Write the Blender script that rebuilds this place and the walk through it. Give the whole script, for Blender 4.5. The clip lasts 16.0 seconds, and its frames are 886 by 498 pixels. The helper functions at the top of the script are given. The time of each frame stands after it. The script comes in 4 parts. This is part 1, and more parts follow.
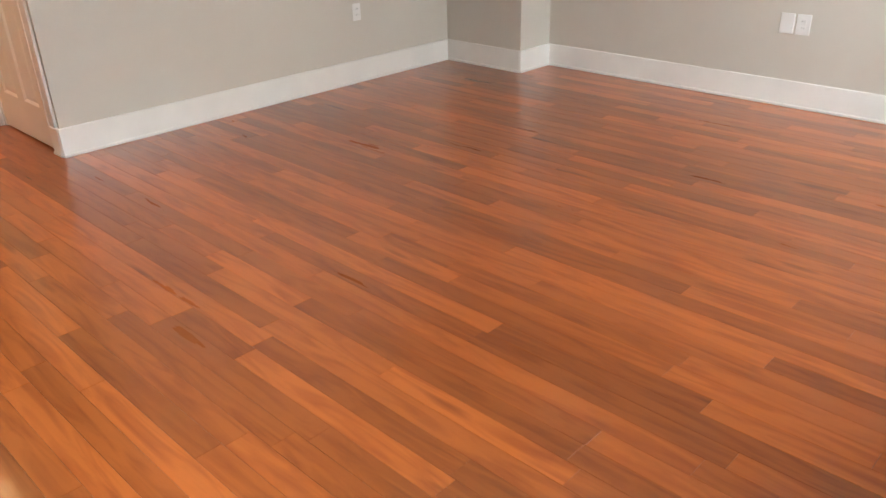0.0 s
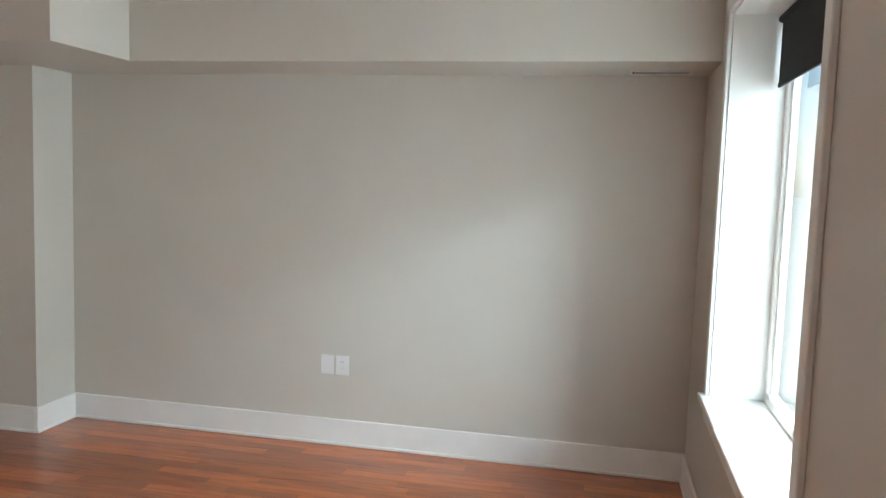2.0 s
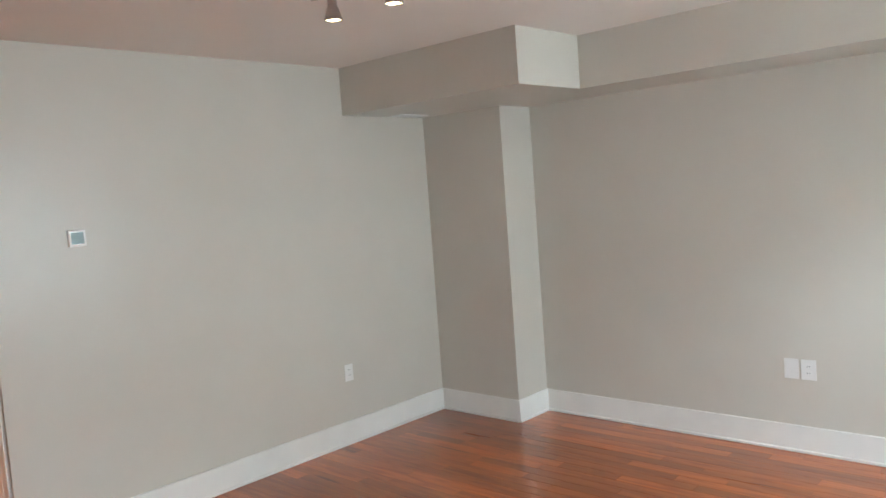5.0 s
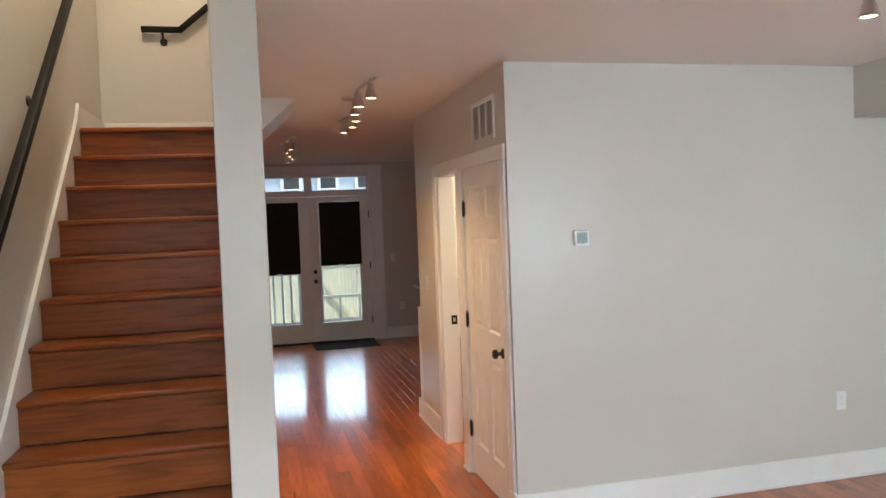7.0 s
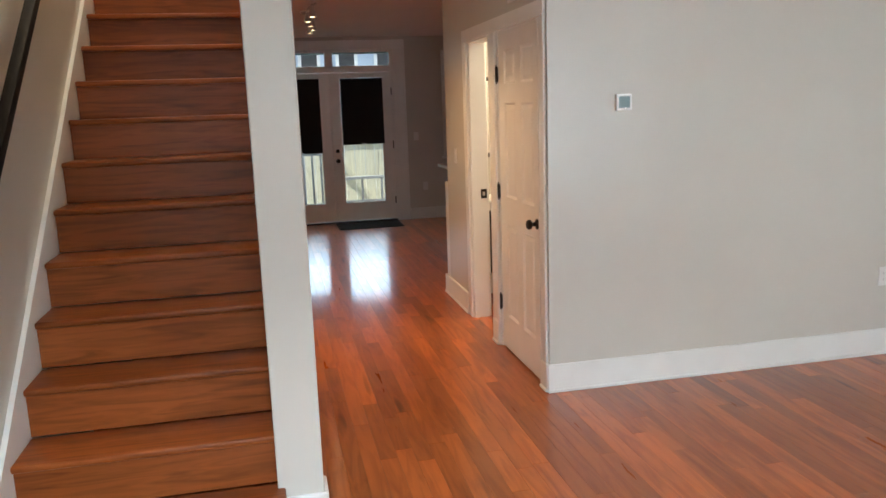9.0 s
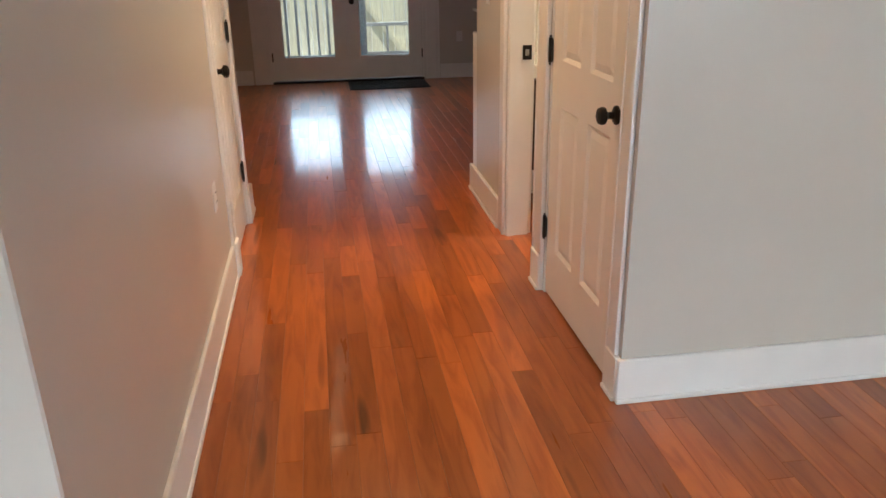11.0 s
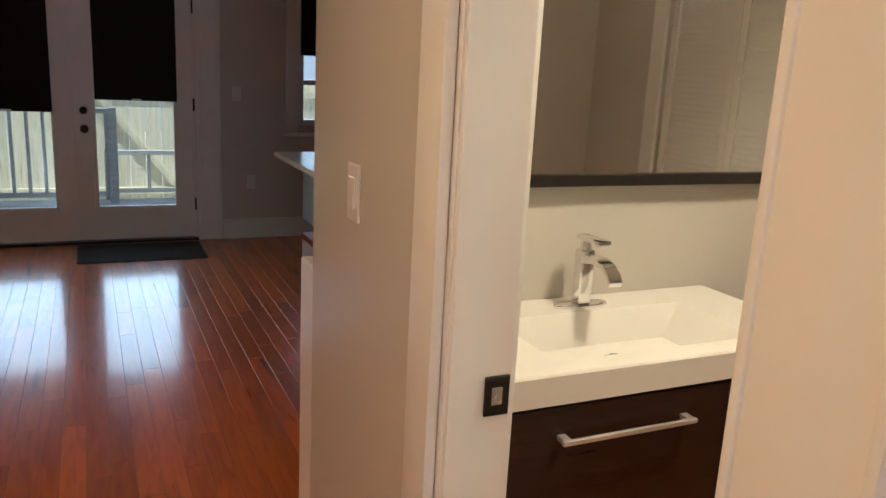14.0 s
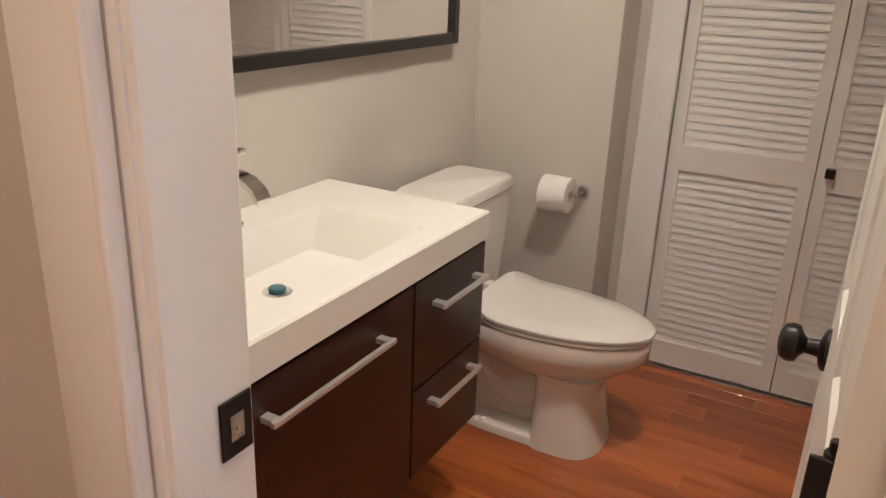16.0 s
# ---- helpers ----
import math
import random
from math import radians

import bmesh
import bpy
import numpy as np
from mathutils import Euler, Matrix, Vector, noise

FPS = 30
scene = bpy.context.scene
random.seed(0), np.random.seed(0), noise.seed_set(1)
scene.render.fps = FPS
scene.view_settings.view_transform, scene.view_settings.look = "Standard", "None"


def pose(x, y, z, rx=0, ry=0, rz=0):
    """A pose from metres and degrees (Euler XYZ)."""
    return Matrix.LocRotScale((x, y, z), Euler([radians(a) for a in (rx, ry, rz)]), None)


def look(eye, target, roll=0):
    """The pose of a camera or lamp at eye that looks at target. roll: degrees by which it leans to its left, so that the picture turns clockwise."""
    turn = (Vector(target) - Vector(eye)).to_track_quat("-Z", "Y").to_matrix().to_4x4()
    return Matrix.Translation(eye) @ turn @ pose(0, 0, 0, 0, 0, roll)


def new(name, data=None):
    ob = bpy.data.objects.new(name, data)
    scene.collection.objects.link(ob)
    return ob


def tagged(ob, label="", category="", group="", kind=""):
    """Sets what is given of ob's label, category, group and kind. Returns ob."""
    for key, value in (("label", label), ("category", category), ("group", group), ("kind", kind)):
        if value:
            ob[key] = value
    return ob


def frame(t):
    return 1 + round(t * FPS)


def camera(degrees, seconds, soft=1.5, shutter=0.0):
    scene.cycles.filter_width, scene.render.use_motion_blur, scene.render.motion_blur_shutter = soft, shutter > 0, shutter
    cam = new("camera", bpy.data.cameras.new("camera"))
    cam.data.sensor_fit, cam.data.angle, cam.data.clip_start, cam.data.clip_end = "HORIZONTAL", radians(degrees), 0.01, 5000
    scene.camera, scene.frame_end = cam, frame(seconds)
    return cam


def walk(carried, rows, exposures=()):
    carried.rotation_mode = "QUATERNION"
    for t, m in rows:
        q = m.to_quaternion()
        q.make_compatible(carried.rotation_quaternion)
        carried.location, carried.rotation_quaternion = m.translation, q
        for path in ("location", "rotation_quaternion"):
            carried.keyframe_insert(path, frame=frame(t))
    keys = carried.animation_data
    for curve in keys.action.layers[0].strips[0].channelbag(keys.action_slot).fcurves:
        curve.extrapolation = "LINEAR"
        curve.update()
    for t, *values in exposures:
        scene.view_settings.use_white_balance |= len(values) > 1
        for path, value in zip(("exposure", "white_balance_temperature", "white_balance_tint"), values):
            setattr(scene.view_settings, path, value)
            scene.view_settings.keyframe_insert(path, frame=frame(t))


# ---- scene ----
cam = camera(59.8, 16.0)
PATH = [
    (0, (-1.485, -4.383, 1.41), (-0.203, -3.131, 0.522), -1.4),
    (0.5, (-1.264, -4.225, 1.498), (0.117, -2.944, 0.826), -3.5),
    (1, (-1.099, -4.14, 1.584), (0.504, -3.005, 1.208), 1.9),
    (1.5, (-1.052, -4.139, 1.638), (0.81, -3.459, 1.369), 0.8),
    (2, (-1.001, -4.189, 1.674), (0.949, -3.781, 1.494), 1.9),
    (2.5, (-1.076, -4.143, 1.687), (0.835, -3.589, 1.48), -0.9),
    (3, (-1.138, -4.166, 1.707), (0.747, -3.555, 1.436), -3.2),
    (5.5, (-1.262, -4.111, 1.729), (-0.031, -2.54, 1.604), -3.9),
    (6, (-1.315, -4.094, 1.742), (-0.344, -2.349, 1.622), -3.5),
    (6.5, (-1.371, -4.109, 1.743), (-0.644, -2.25, 1.631), -1.9),
    (7, (-1.407, -4.099, 1.755), (-0.924, -2.16, 1.673), -2.2),
    (7.5, (-1.446, -4.088, 1.759), (-1.134, -2.112, 1.726), -2.5),
    (8, (-1.472, -4.071, 1.751), (-1.243, -2.084, 1.701), -2.5),
    (8.5, (-1.465, -4.055, 1.706), (-1.199, -2.079, 1.55), -2.3),
    (9, (-1.455, -3.94, 1.624), (-1.036, -2.019, 1.258), -2.0),
    (11.5, (-0.773, -1.593, 1.437), (-0.555, 0.257, 0.708), 0.6),
    (12, (-0.679, -1.09, 1.5), (-0.528, 0.841, 0.999), 3.0),
    (12.5, (-0.66, -0.581, 1.54), (-0.484, 1.371, 1.141), -0.7),
    (13, (-0.637, -0.125, 1.51), (-0.326, 1.81, 1.111), 0.9),
    (13.5, (-0.574, 0.298, 1.494), (-0.03, 2.173, 1.058), 1.0),
    (14, (-0.492, 0.628, 1.474), (0.332, 2.394, 1.021), 3.0),
    (14.5, (-0.367, 0.896, 1.483), (0.707, 2.522, 1.037), 2.7),
    (15, (-0.356, 1.044, 1.475), (1.093, 2.333, 0.985), 0.6),
    (15.5, (-0.401, 1.11, 1.442), (1.199, 2.115, 0.787), 0.8),
    (16, (-0.416, 1.132, 1.425), (1.232, 2.028, 0.732), 2.3),
]
EXPOSURES = [(0, 0.35, 6900, 12), (1, 0.3, 6700, 9), (1.6, 0.05, 6100, 4), (3, 0.05, 6100, 4), (5.5, 0.25, 6200, 6), (7, 0.4, 6000, 7),
             (8.5, 0.3, 5600, 2), (9, 0.3, 6200, 8), (11.5, 0.15, 6100, 8), (12.4, 0.1, 5200, 2), (13.5, 0.15, 5200, 3), (14.5, -0.2, 6400, 12),
             (15.5, 0.0, 5200, 14), (16, 0.0, 5200, 14)]
walk(cam, [(t, look(eye, target, roll)) for t, eye, target, roll in PATH], EXPOSURES)

# ---------------- world, sun, large lights ----------------
world = bpy.data.worlds.new("sky")
scene.world = world
world.use_nodes = True
wn = world.node_tree.nodes
sky = wn.new("ShaderNodeTexSky")
sky.sky_type, sky.sun_disc = 'NISHITA', False
sky.sun_elevation, sky.sun_rotation = radians(69), radians(126)
wn["Background"].inputs[1].default_value = 0.15
world.node_tree.links.new(sky.outputs[0], wn["Background"].inputs[0])


def lamp(name, kind, m, power, color=(1, 1, 1), **more):
    data = bpy.data.lights.new(name, kind)
    data.energy, data.color = power, color
    if kind == 'AREA':
        data.shape, data.size, data.size_y = 'RECTANGLE', more["w"], more["h"]
    if kind == 'SPOT':
        data.spot_size, data.spot_blend = radians(more["cone"]), 0.8
        data.shadow_soft_size = more.get("r", 0.025)
    if kind == 'POINT':
        data.shadow_soft_size = more["r"]
    if kind == 'SUN':
        data.angle = radians(0.6)
    ob = new(name, data)
    ob.matrix_world = m
    return ob


DAY = (0.86, 0.95, 1.0)
WARM = (1.0, 0.60, 0.29)
lamp("sun", 'SUN', look((3.4, -2.5, 11.0), (0, 0, 0)), 5.0, (1, 0.95, 0.87))
# area lamps added outside the front window in place of sky and bounced daylight
lamp("daylight_front_window", 'AREA', look((1.7, -6.2, 1.55), (1.9, -2.6, 2.0)), 132, DAY, w=2.4, h=1.9)
lamp("sky_fill_front", 'AREA', look((-1.6, -9.2, 4.15), (3.0, -3.0, 1.0)), 420, (0.74, 0.88, 1.0), w=2.6, h=1.1)
lamp("sky_fill_side", 'AREA', look((5.2, -7.4, 3.5), (-0.7, -3.1, 0.3)), 330, DAY, w=2.4, h=1.5)
# frontal fill light, added outside the unseen second window
lamp("daylight_fill_entry", 'AREA', look((-1.5, -5.9, 1.7), (-1.3, -1.6, 1.9)), 29, DAY, w=1.8, h=1.5)
# unseen warm fill light, added to brighten the stairwell wall
lamp("stair_fill", 'POINT', pose(-2.0, 0.2, 4.6), 60, (1, 0.80, 0.56), r=0.12)
lamp("bath_lamp", 'SPOT', look((1.0, 1.45, 2.52), (0.70, 2.39, 1.1)), 104, (1, 0.79, 0.52), cone=155, r=0.09)


# ---------------- materials ----------------
def mat(name, color, rough=0.5, metal=0.0, var=0.06, scale=6.0, bump=0.03, bscale=140.0, stretch=(1, 1, 1), rand=0.0, spec=0.5,
        coat=0.0, rvar=0.08):
    m = bpy.data.materials.new(name)
    m.use_nodes = True
    t = m.node_tree
    n, l = t.nodes, t.links
    b = n["Principled BSDF"]
    b.inputs["Metallic"].default_value = metal
    b.inputs["Specular IOR Level"].default_value = spec
    b.inputs["Coat Weight"].default_value = coat
    b.inputs["Coat Roughness"].default_value = 0.08
    tc = n.new("ShaderNodeTexCoord")
    mp = n.new("ShaderNodeMapping")
    mp.inputs["Scale"].default_value = stretch
    l.new(tc.outputs["Object"], mp.inputs[0])
    big = n.new("ShaderNodeTexNoise")
    big.inputs["Scale"].default_value, big.inputs["Detail"].default_value = scale, 5
    l.new(mp.outputs[0], big.inputs[0])
    ramp = n.new("ShaderNodeValToRGB")
    lo, hi = [max(0, c * (1 - var)) for c in color], [min(1, c * (1 + var)) for c in color]
    ramp.color_ramp.elements[0].position, ramp.color_ramp.elements[0].color = 0.3, (*lo, 1)
    ramp.color_ramp.elements[1].position, ramp.color_ramp.elements[1].color = 0.7, (*hi, 1)
    l.new(big.outputs[0], ramp.inputs[0])
    out = ramp.outputs[0]
    if rand:
        info = n.new("ShaderNodeObjectInfo")
        geo = n.new("ShaderNodeNewGeometry")
        add = n.new("ShaderNodeMath")
        add.operation = 'ADD'
        l.new(info.outputs["Random"], add.inputs[0])
        l.new(geo.outputs["Random Per Island"], add.inputs[1])
        fr = n.new("ShaderNodeMath")
        fr.operation = 'FRACT'
        l.new(add.outputs[0], fr.inputs[0])
        mr = n.new("ShaderNodeMapRange")
        mr.inputs["To Min"].default_value, mr.inputs["To Max"].default_value = 1 - rand, 1 + rand
        l.new(fr.outputs[0], mr.inputs[0])
        hs = n.new("ShaderNodeHueSaturation")
        l.new(out, hs.inputs["Color"])
        l.new(mr.outputs[0], hs.inputs["Value"])
        out = hs.outputs[0]
        off = n.new("ShaderNodeVectorMath")
        off.operation = 'ADD'
        sc = n.new("ShaderNodeMath")
        sc.operation = 'MULTIPLY'
        sc.inputs[1].default_value = 37.0
        l.new(fr.outputs[0], sc.inputs[0])
        l.new(tc.outputs["Object"], off.inputs[0])
        l.new(sc.outputs[0], off.inputs[1])
        l.new(off.outputs[0], mp.inputs[0])
    l.new(out, b.inputs["Base Color"])
    fine = n.new("ShaderNodeTexNoise")
    fine.inputs["Scale"].default_value, fine.inputs["Detail"].default_value = bscale, 3
    l.new(mp.outputs[0], fine.inputs[0])
    bp = n.new("ShaderNodeBump")
    bp.inputs["Strength"].default_value, bp.inputs["Distance"].default_value = bump, 0.002
    l.new(fine.outputs[0], bp.inputs["Height"])
    l.new(bp.outputs[0], b.inputs["Normal"])
    r = n.new("ShaderNodeMapRange")
    r.inputs["To Min"].default_value, r.inputs["To Max"].default_value = max(0.0, rough - rvar), min(1, rough + rvar)
    l.new(big.outputs[0], r.inputs[0])
    l.new(r.outputs[0], b.inputs["Roughness"])
    return m


def wood(name, light, dark, rough, stretch, rand, bump=0.12, rings=9.0):
    """Grained wood: long streaks, cathedral figure and a per-board tint."""
    m = mat(name, light, rough, 0, 0.1, 3, bump, 30, stretch, rand, 0.5, 0.0, 0.015)
    t = m.node_tree
    n, l = t.nodes, t.links
    b = n["Principled BSDF"]
    mp = n["Mapping"]
    src = b.inputs["Base Color"].links[0].from_socket
    wv = n.new("ShaderNodeTexNoise")
    wv.inputs["Scale"].default_value, wv.inputs["Detail"].default_value = rings, 8
    wv.inputs["Distortion"].default_value = 1.2
    l.new(mp.outputs[0], wv.inputs[0])
    cr = n.new("ShaderNodeValToRGB")
    cr.color_ramp.elements[0].position, cr.color_ramp.elements[0].color = 0.42, (1, 1, 1, 1)
    cr.color_ramp.elements[1].position, cr.color_ramp.elements[1].color = 0.72, (*[d / max(c, 1e-3) for d, c in zip(dark, light)], 1)
    l.new(wv.outputs[0], cr.inputs[0])
    mx = n.new("ShaderNodeMix")
    mx.data_type, mx.blend_type = 'RGBA', 'MULTIPLY'
    mx.inputs[0].default_value = 1.0
    l.new(src, mx.inputs[6])
    l.new(cr.outputs[0], mx.inputs[7])
    l.new(mx.outputs[2], b.inputs["Base Color"])
    # small dark knots
    kn = n.new("ShaderNodeTexNoise")
    kn.inputs["Scale"].default_value, kn.inputs["Detail"].default_value = 2.4, 2
    l.new(mp.outputs[0], kn.inputs[0])
    kr = n.new("ShaderNodeValToRGB")
    kr.color_ramp.elements[0].position, kr.color_ramp.elements[0].color = 0.69, (1, 1, 1, 1)
    kr.color_ramp.elements[1].position, kr.color_ramp.elements[1].color = 0.77, (0.38, 0.34, 0.32, 1)
    l.new(kn.outputs[0], kr.inputs[0])
    m2 = n.new("ShaderNodeMix")
    m2.data_type, m2.blend_type = 'RGBA', 'MULTIPLY'
    m2.inputs[0].default_value = 1.0
    l.new(mx.outputs[2], m2.inputs[6])
    l.new(kr.outputs[0], m2.inputs[7])
    l.new(m2.outputs[2], b.inputs["Base Color"])
    return m


def glow(name, color, strength):
    m = bpy.data.materials.new(name)
    m.use_nodes = True
    b = m.node_tree.nodes["Principled BSDF"]
    b.inputs["Base Color"].default_value = (*color, 1)
    b.inputs["Emission Color"].default_value = (*color, 1)
    b.inputs["Emission Strength"].default_value = strength
    return m


def glass_mat():
    m = bpy.data.materials.new("window_glass")
    m.use_nodes = True
    n, l = m.node_tree.nodes, m.node_tree.links
    b = n["Principled BSDF"]
    b.inputs["Base Color"].default_value = (0.97, 1, 0.99, 1)
    b.inputs["Roughness"].default_value = 0.0
    b.inputs["Transmission Weight"].default_value = 1.0
    b.inputs["IOR"].default_value = 1.45
    return m


GREIGE = mat("greige_wall_paint", (0.60, 0.565, 0.505), 0.32, 0, 0.02, 2.5, 0.06, 260)
CEIL = mat("ceiling_paint", (0.80, 0.76, 0.71), 0.7, 0, 0.02, 2, 0.05, 200)
WHITE = mat("white_trim_paint", (0.82, 0.81, 0.78), 0.32, 0, 0.03, 5, 0.04, 60)
DOORWHITE = mat("white_door_paint", (0.80, 0.78, 0.74), 0.36, 0, 0.03, 4, 0.05, 90)
FLOOR = wood("hardwood_floor", (0.44, 0.121, 0.027), (0.29, 0.069, 0.015), 0.28, (4, 0.45, 4), 0.30, 0.006, 5.0)
FLOOR.node_tree.nodes["Principled BSDF"].inputs["Coat Weight"].default_value = 0.6
FLOOR.node_tree.nodes["Principled BSDF"].inputs["Coat IOR"].default_value = 1.5
FLOOR.node_tree.nodes["Principled BSDF"].inputs["Coat Roughness"].default_value = 0.095
FLOOR.node_tree.nodes["Principled BSDF"].inputs["Specular IOR Level"].default_value = 0.3
SUB = mat("floor_joint_dark", (0.20, 0.06, 0.02), 0.5)
TREAD = wood("oak_stair_wood", (0.27, 0.070, 0.015), (0.15, 0.036, 0.008), 0.36, (0.55, 6, 6), 0.22, 0.06, 5)
TREAD.node_tree.nodes["Principled BSDF"].inputs["Specular IOR Level"].default_value = 0.22
BRONZE = mat("oil_rubbed_bronze", (0.016, 0.013, 0.011), 0.38, 0.3, 0.2, 40, 0.05, 200, spec=0.35)
RAIL = mat("dark_handrail", (0.010, 0.008, 0.007), 0.5, 0, 0.2, 12, 0.05, 80, spec=0.12)
CHROME = mat("chrome", (0.82, 0.82, 0.82), 0.14, 1.0, 0.02, 10, 0.0, 50, rvar=0.02)
SATIN = mat("satin_chrome", (0.80, 0.79, 0.77), 0.36, 0.75, 0.02, 30, 0.03, 300)
NICKEL = mat("brushed_nickel", (0.55, 0.53, 0.50), 0.3, 1.0, 0.05, 30, 0.05, 300)
CERAMIC = mat("white_ceramic", (0.80, 0.77, 0.72), 0.10, 0, 0.015, 3, 0.0, 40, spec=0.6, rvar=0.03)
SINK = mat("white_cast_sink", (0.84, 0.82, 0.77), 0.16, 0, 0.015, 3, 0.0, 40, rvar=0.03)
ESPRESSO = wood("espresso_veneer", (0.030, 0.014, 0.009), (0.014, 0.007, 0.005), 0.28, (1.0, 8, 8), 0.05, 0.05)
BLACK = mat("black_roller_fabric", (0.006, 0.006, 0.007), 0.9, 0, 0.1, 30, 0.1, 400)
BLACKFRAME = mat("black_frame_wood", (0.018, 0.015, 0.013), 0.35, 0, 0.15, 20, 0.06, 120)
PLATE = mat("white_plastic", (0.78, 0.77, 0.75), 0.3, 0, 0.01, 5, 0.0, 50)
SLOT = mat("dark_slot", (0.05, 0.05, 0.05), 0.6)
SCREEN = mat("thermostat_screen", (0.16, 0.22, 0.22), 0.15, 0, 0.05, 20, 0.0, 50)
MIRROR = mat("mirror_silver", (0.92, 0.92, 0.91), 0.015, 1.0, 0.0, 5, 0.0, 50, rvar=0.0)
GLASS = glass_mat()
PAPER = mat("tissue_paper", (0.83, 0.81, 0.77), 0.95, 0, 0.02, 20, 0.3, 200)
MAT = mat("charcoal_doormat", (0.03, 0.032, 0.035), 0.9, 0, 0.25, 60, 0.6, 300)
BULB = glow("warm_lamp_glow", (1.0, 0.78, 0.45), 9.0)
TEAL = mat("drain_stopper_film", (0.05, 0.15, 0.18), 0.3)
DECK = wood("grey_deck_wood", (0.42, 0.42, 0.40), (0.30, 0.30, 0.28), 0.7, (0.5, 8, 8), 0.12)
FENCE = wood("cream_fence_boards", (0.72, 0.68, 0.50), (0.60, 0.55, 0.38), 0.7, (8, 8, 0.5), 0.08)
SIDING = mat("blue_grey_siding", (0.60, 0.67, 0.76), 0.6, 0, 0.08, 3, 0.1, 40)
GROUND = mat("pale_ground", (0.36, 0.36, 0.33), 0.9, 0, 0.15, 0.8, 0.3, 30)
PORCH = mat("dark_green_porch_paint", (0.06, 0.10, 0.09), 0.5)
SKYGLOW = glow("glowing_sky_sheet", (0.66, 0.83, 1.0), 4.0)
COUNTER = mat("pale_countertop", (0.70, 0.68, 0.64), 0.2, 0, 0.08, 30, 0.02, 100)
CABBLUE = mat("blue_cabinet_paint", (0.36, 0.56, 0.66), 0.3, 0, 0.03, 4, 0.03, 60)
CABWHITE = mat("kitchen_panel_paint", (0.68, 0.70, 0.71), 0.3, 0, 0.03, 4, 0.03, 60)


# ---------------- mesh helpers ----------------
def box(bm, x0, x1, y0, y1, z0, z1, bev=0.0, seg=1):
    v = [bm.verts.new((x, y, z)) for x in (x0, x1) for y in (y0, y1) for z in (z0, z1)]
    fs = [bm.faces.new([v[i] for i in q]) for q in
          ((0, 1, 3, 2), (4, 6, 7, 5), (0, 4, 5, 1), (2, 3, 7, 6), (0, 2, 6, 4), (1, 5, 7, 3))]
    if bev:
        bmesh.ops.bevel(bm, geom=list({e for f in fs for e in f.edges}), offset=bev, segments=seg, profile=0.5, affect='EDGES')


def boxes(*rows, bev=0.0, seg=1):
    bm = bmesh.new()
    for r in rows:
        box(bm, *r, bev=bev, seg=seg)
    return bm


def cyl(bm, a, b, r, r2=None, seg=16):
    a, b = Vector(a), Vector(b)
    m = Matrix.Translation((a + b) / 2) @ (b - a).to_track_quat('Z', 'Y').to_matrix().to_4x4()
    bmesh.ops.create_cone(bm, cap_ends=True, segments=seg, radius1=r, radius2=r if r2 is None else r2, depth=(b - a).length, matrix=m)


def lathe(bm, profile, m=Matrix(), seg=20):
    """profile: (radius, height) pairs, turned about z."""
    rings = [[bm.verts.new(m @ Vector((r * math.cos(2 * math.pi * k / seg), r * math.sin(2 * math.pi * k / seg), h))) for k in range(seg)]
             for r, h in profile]
    for a, b in zip(rings, rings[1:]):
        for k in range(seg):
            bm.faces.new((a[k], a[(k + 1) % seg], b[(k + 1) % seg], b[k]))
    bm.faces.new(rings[0][::-1])
    bm.faces.new(rings[-1])


def loft(bm, rings, cap=True):
    """rings: lists of points, each with the same count."""
    vs = [[bm.verts.new(p) for p in r] for r in rings]
    k = len(vs[0])
    for a, b in zip(vs, vs[1:]):
        for i in range(k):
            bm.faces.new((a[i], a[(i + 1) % k], b[(i + 1) % k], b[i]))
    if cap:
        bm.faces.new(vs[0][::-1])
        bm.faces.new(vs[-1])


def mesh_of(name, bm, material, smooth=False):
    bmesh.ops.recalc_face_normals(bm, faces=bm.faces)
    me = bpy.data.meshes.new(name)
    bm.to_mesh(me)
    bm.free()
    me.materials.append(material)
    if smooth:
        me.polygons.foreach_set("use_smooth", [True] * len(me.polygons))
        me.set_sharp_from_angle(angle=radians(38))
    return me


def part(name, bm, material, parent=None, label="", smooth=False):
    ob = new(name, mesh_of(name, bm, material, smooth))
    if parent:
        ob.parent = parent
    if label:
        ob["label"] = label
    return ob


def structure(name, bm, material, label, category, smooth=False):
    return tagged(part(name, bm, material, None, "", smooth), label, category, kind="structure")


def thing(name, x, y, z, label, category, group="", rz=0.0, kind=""):
    ob = new(name)
    ob.empty_display_size = 0.1
    ob.matrix_world = pose(x, y, z, 0, 0, rz)
    return tagged(ob, label, category, group, kind)


# ---------------- large structure ----------------
H = 2.605          # ceiling height
XR = 3.47          # outlet wall
YF = -4.70         # front wall
XS = -2.47         # stair wall
XH = -1.392        # hall's stair-side wall
YB = 7.134         # rear wall
XL = -2.55         # rear room's side wall
XK = 3.6           # kitchen's far wall

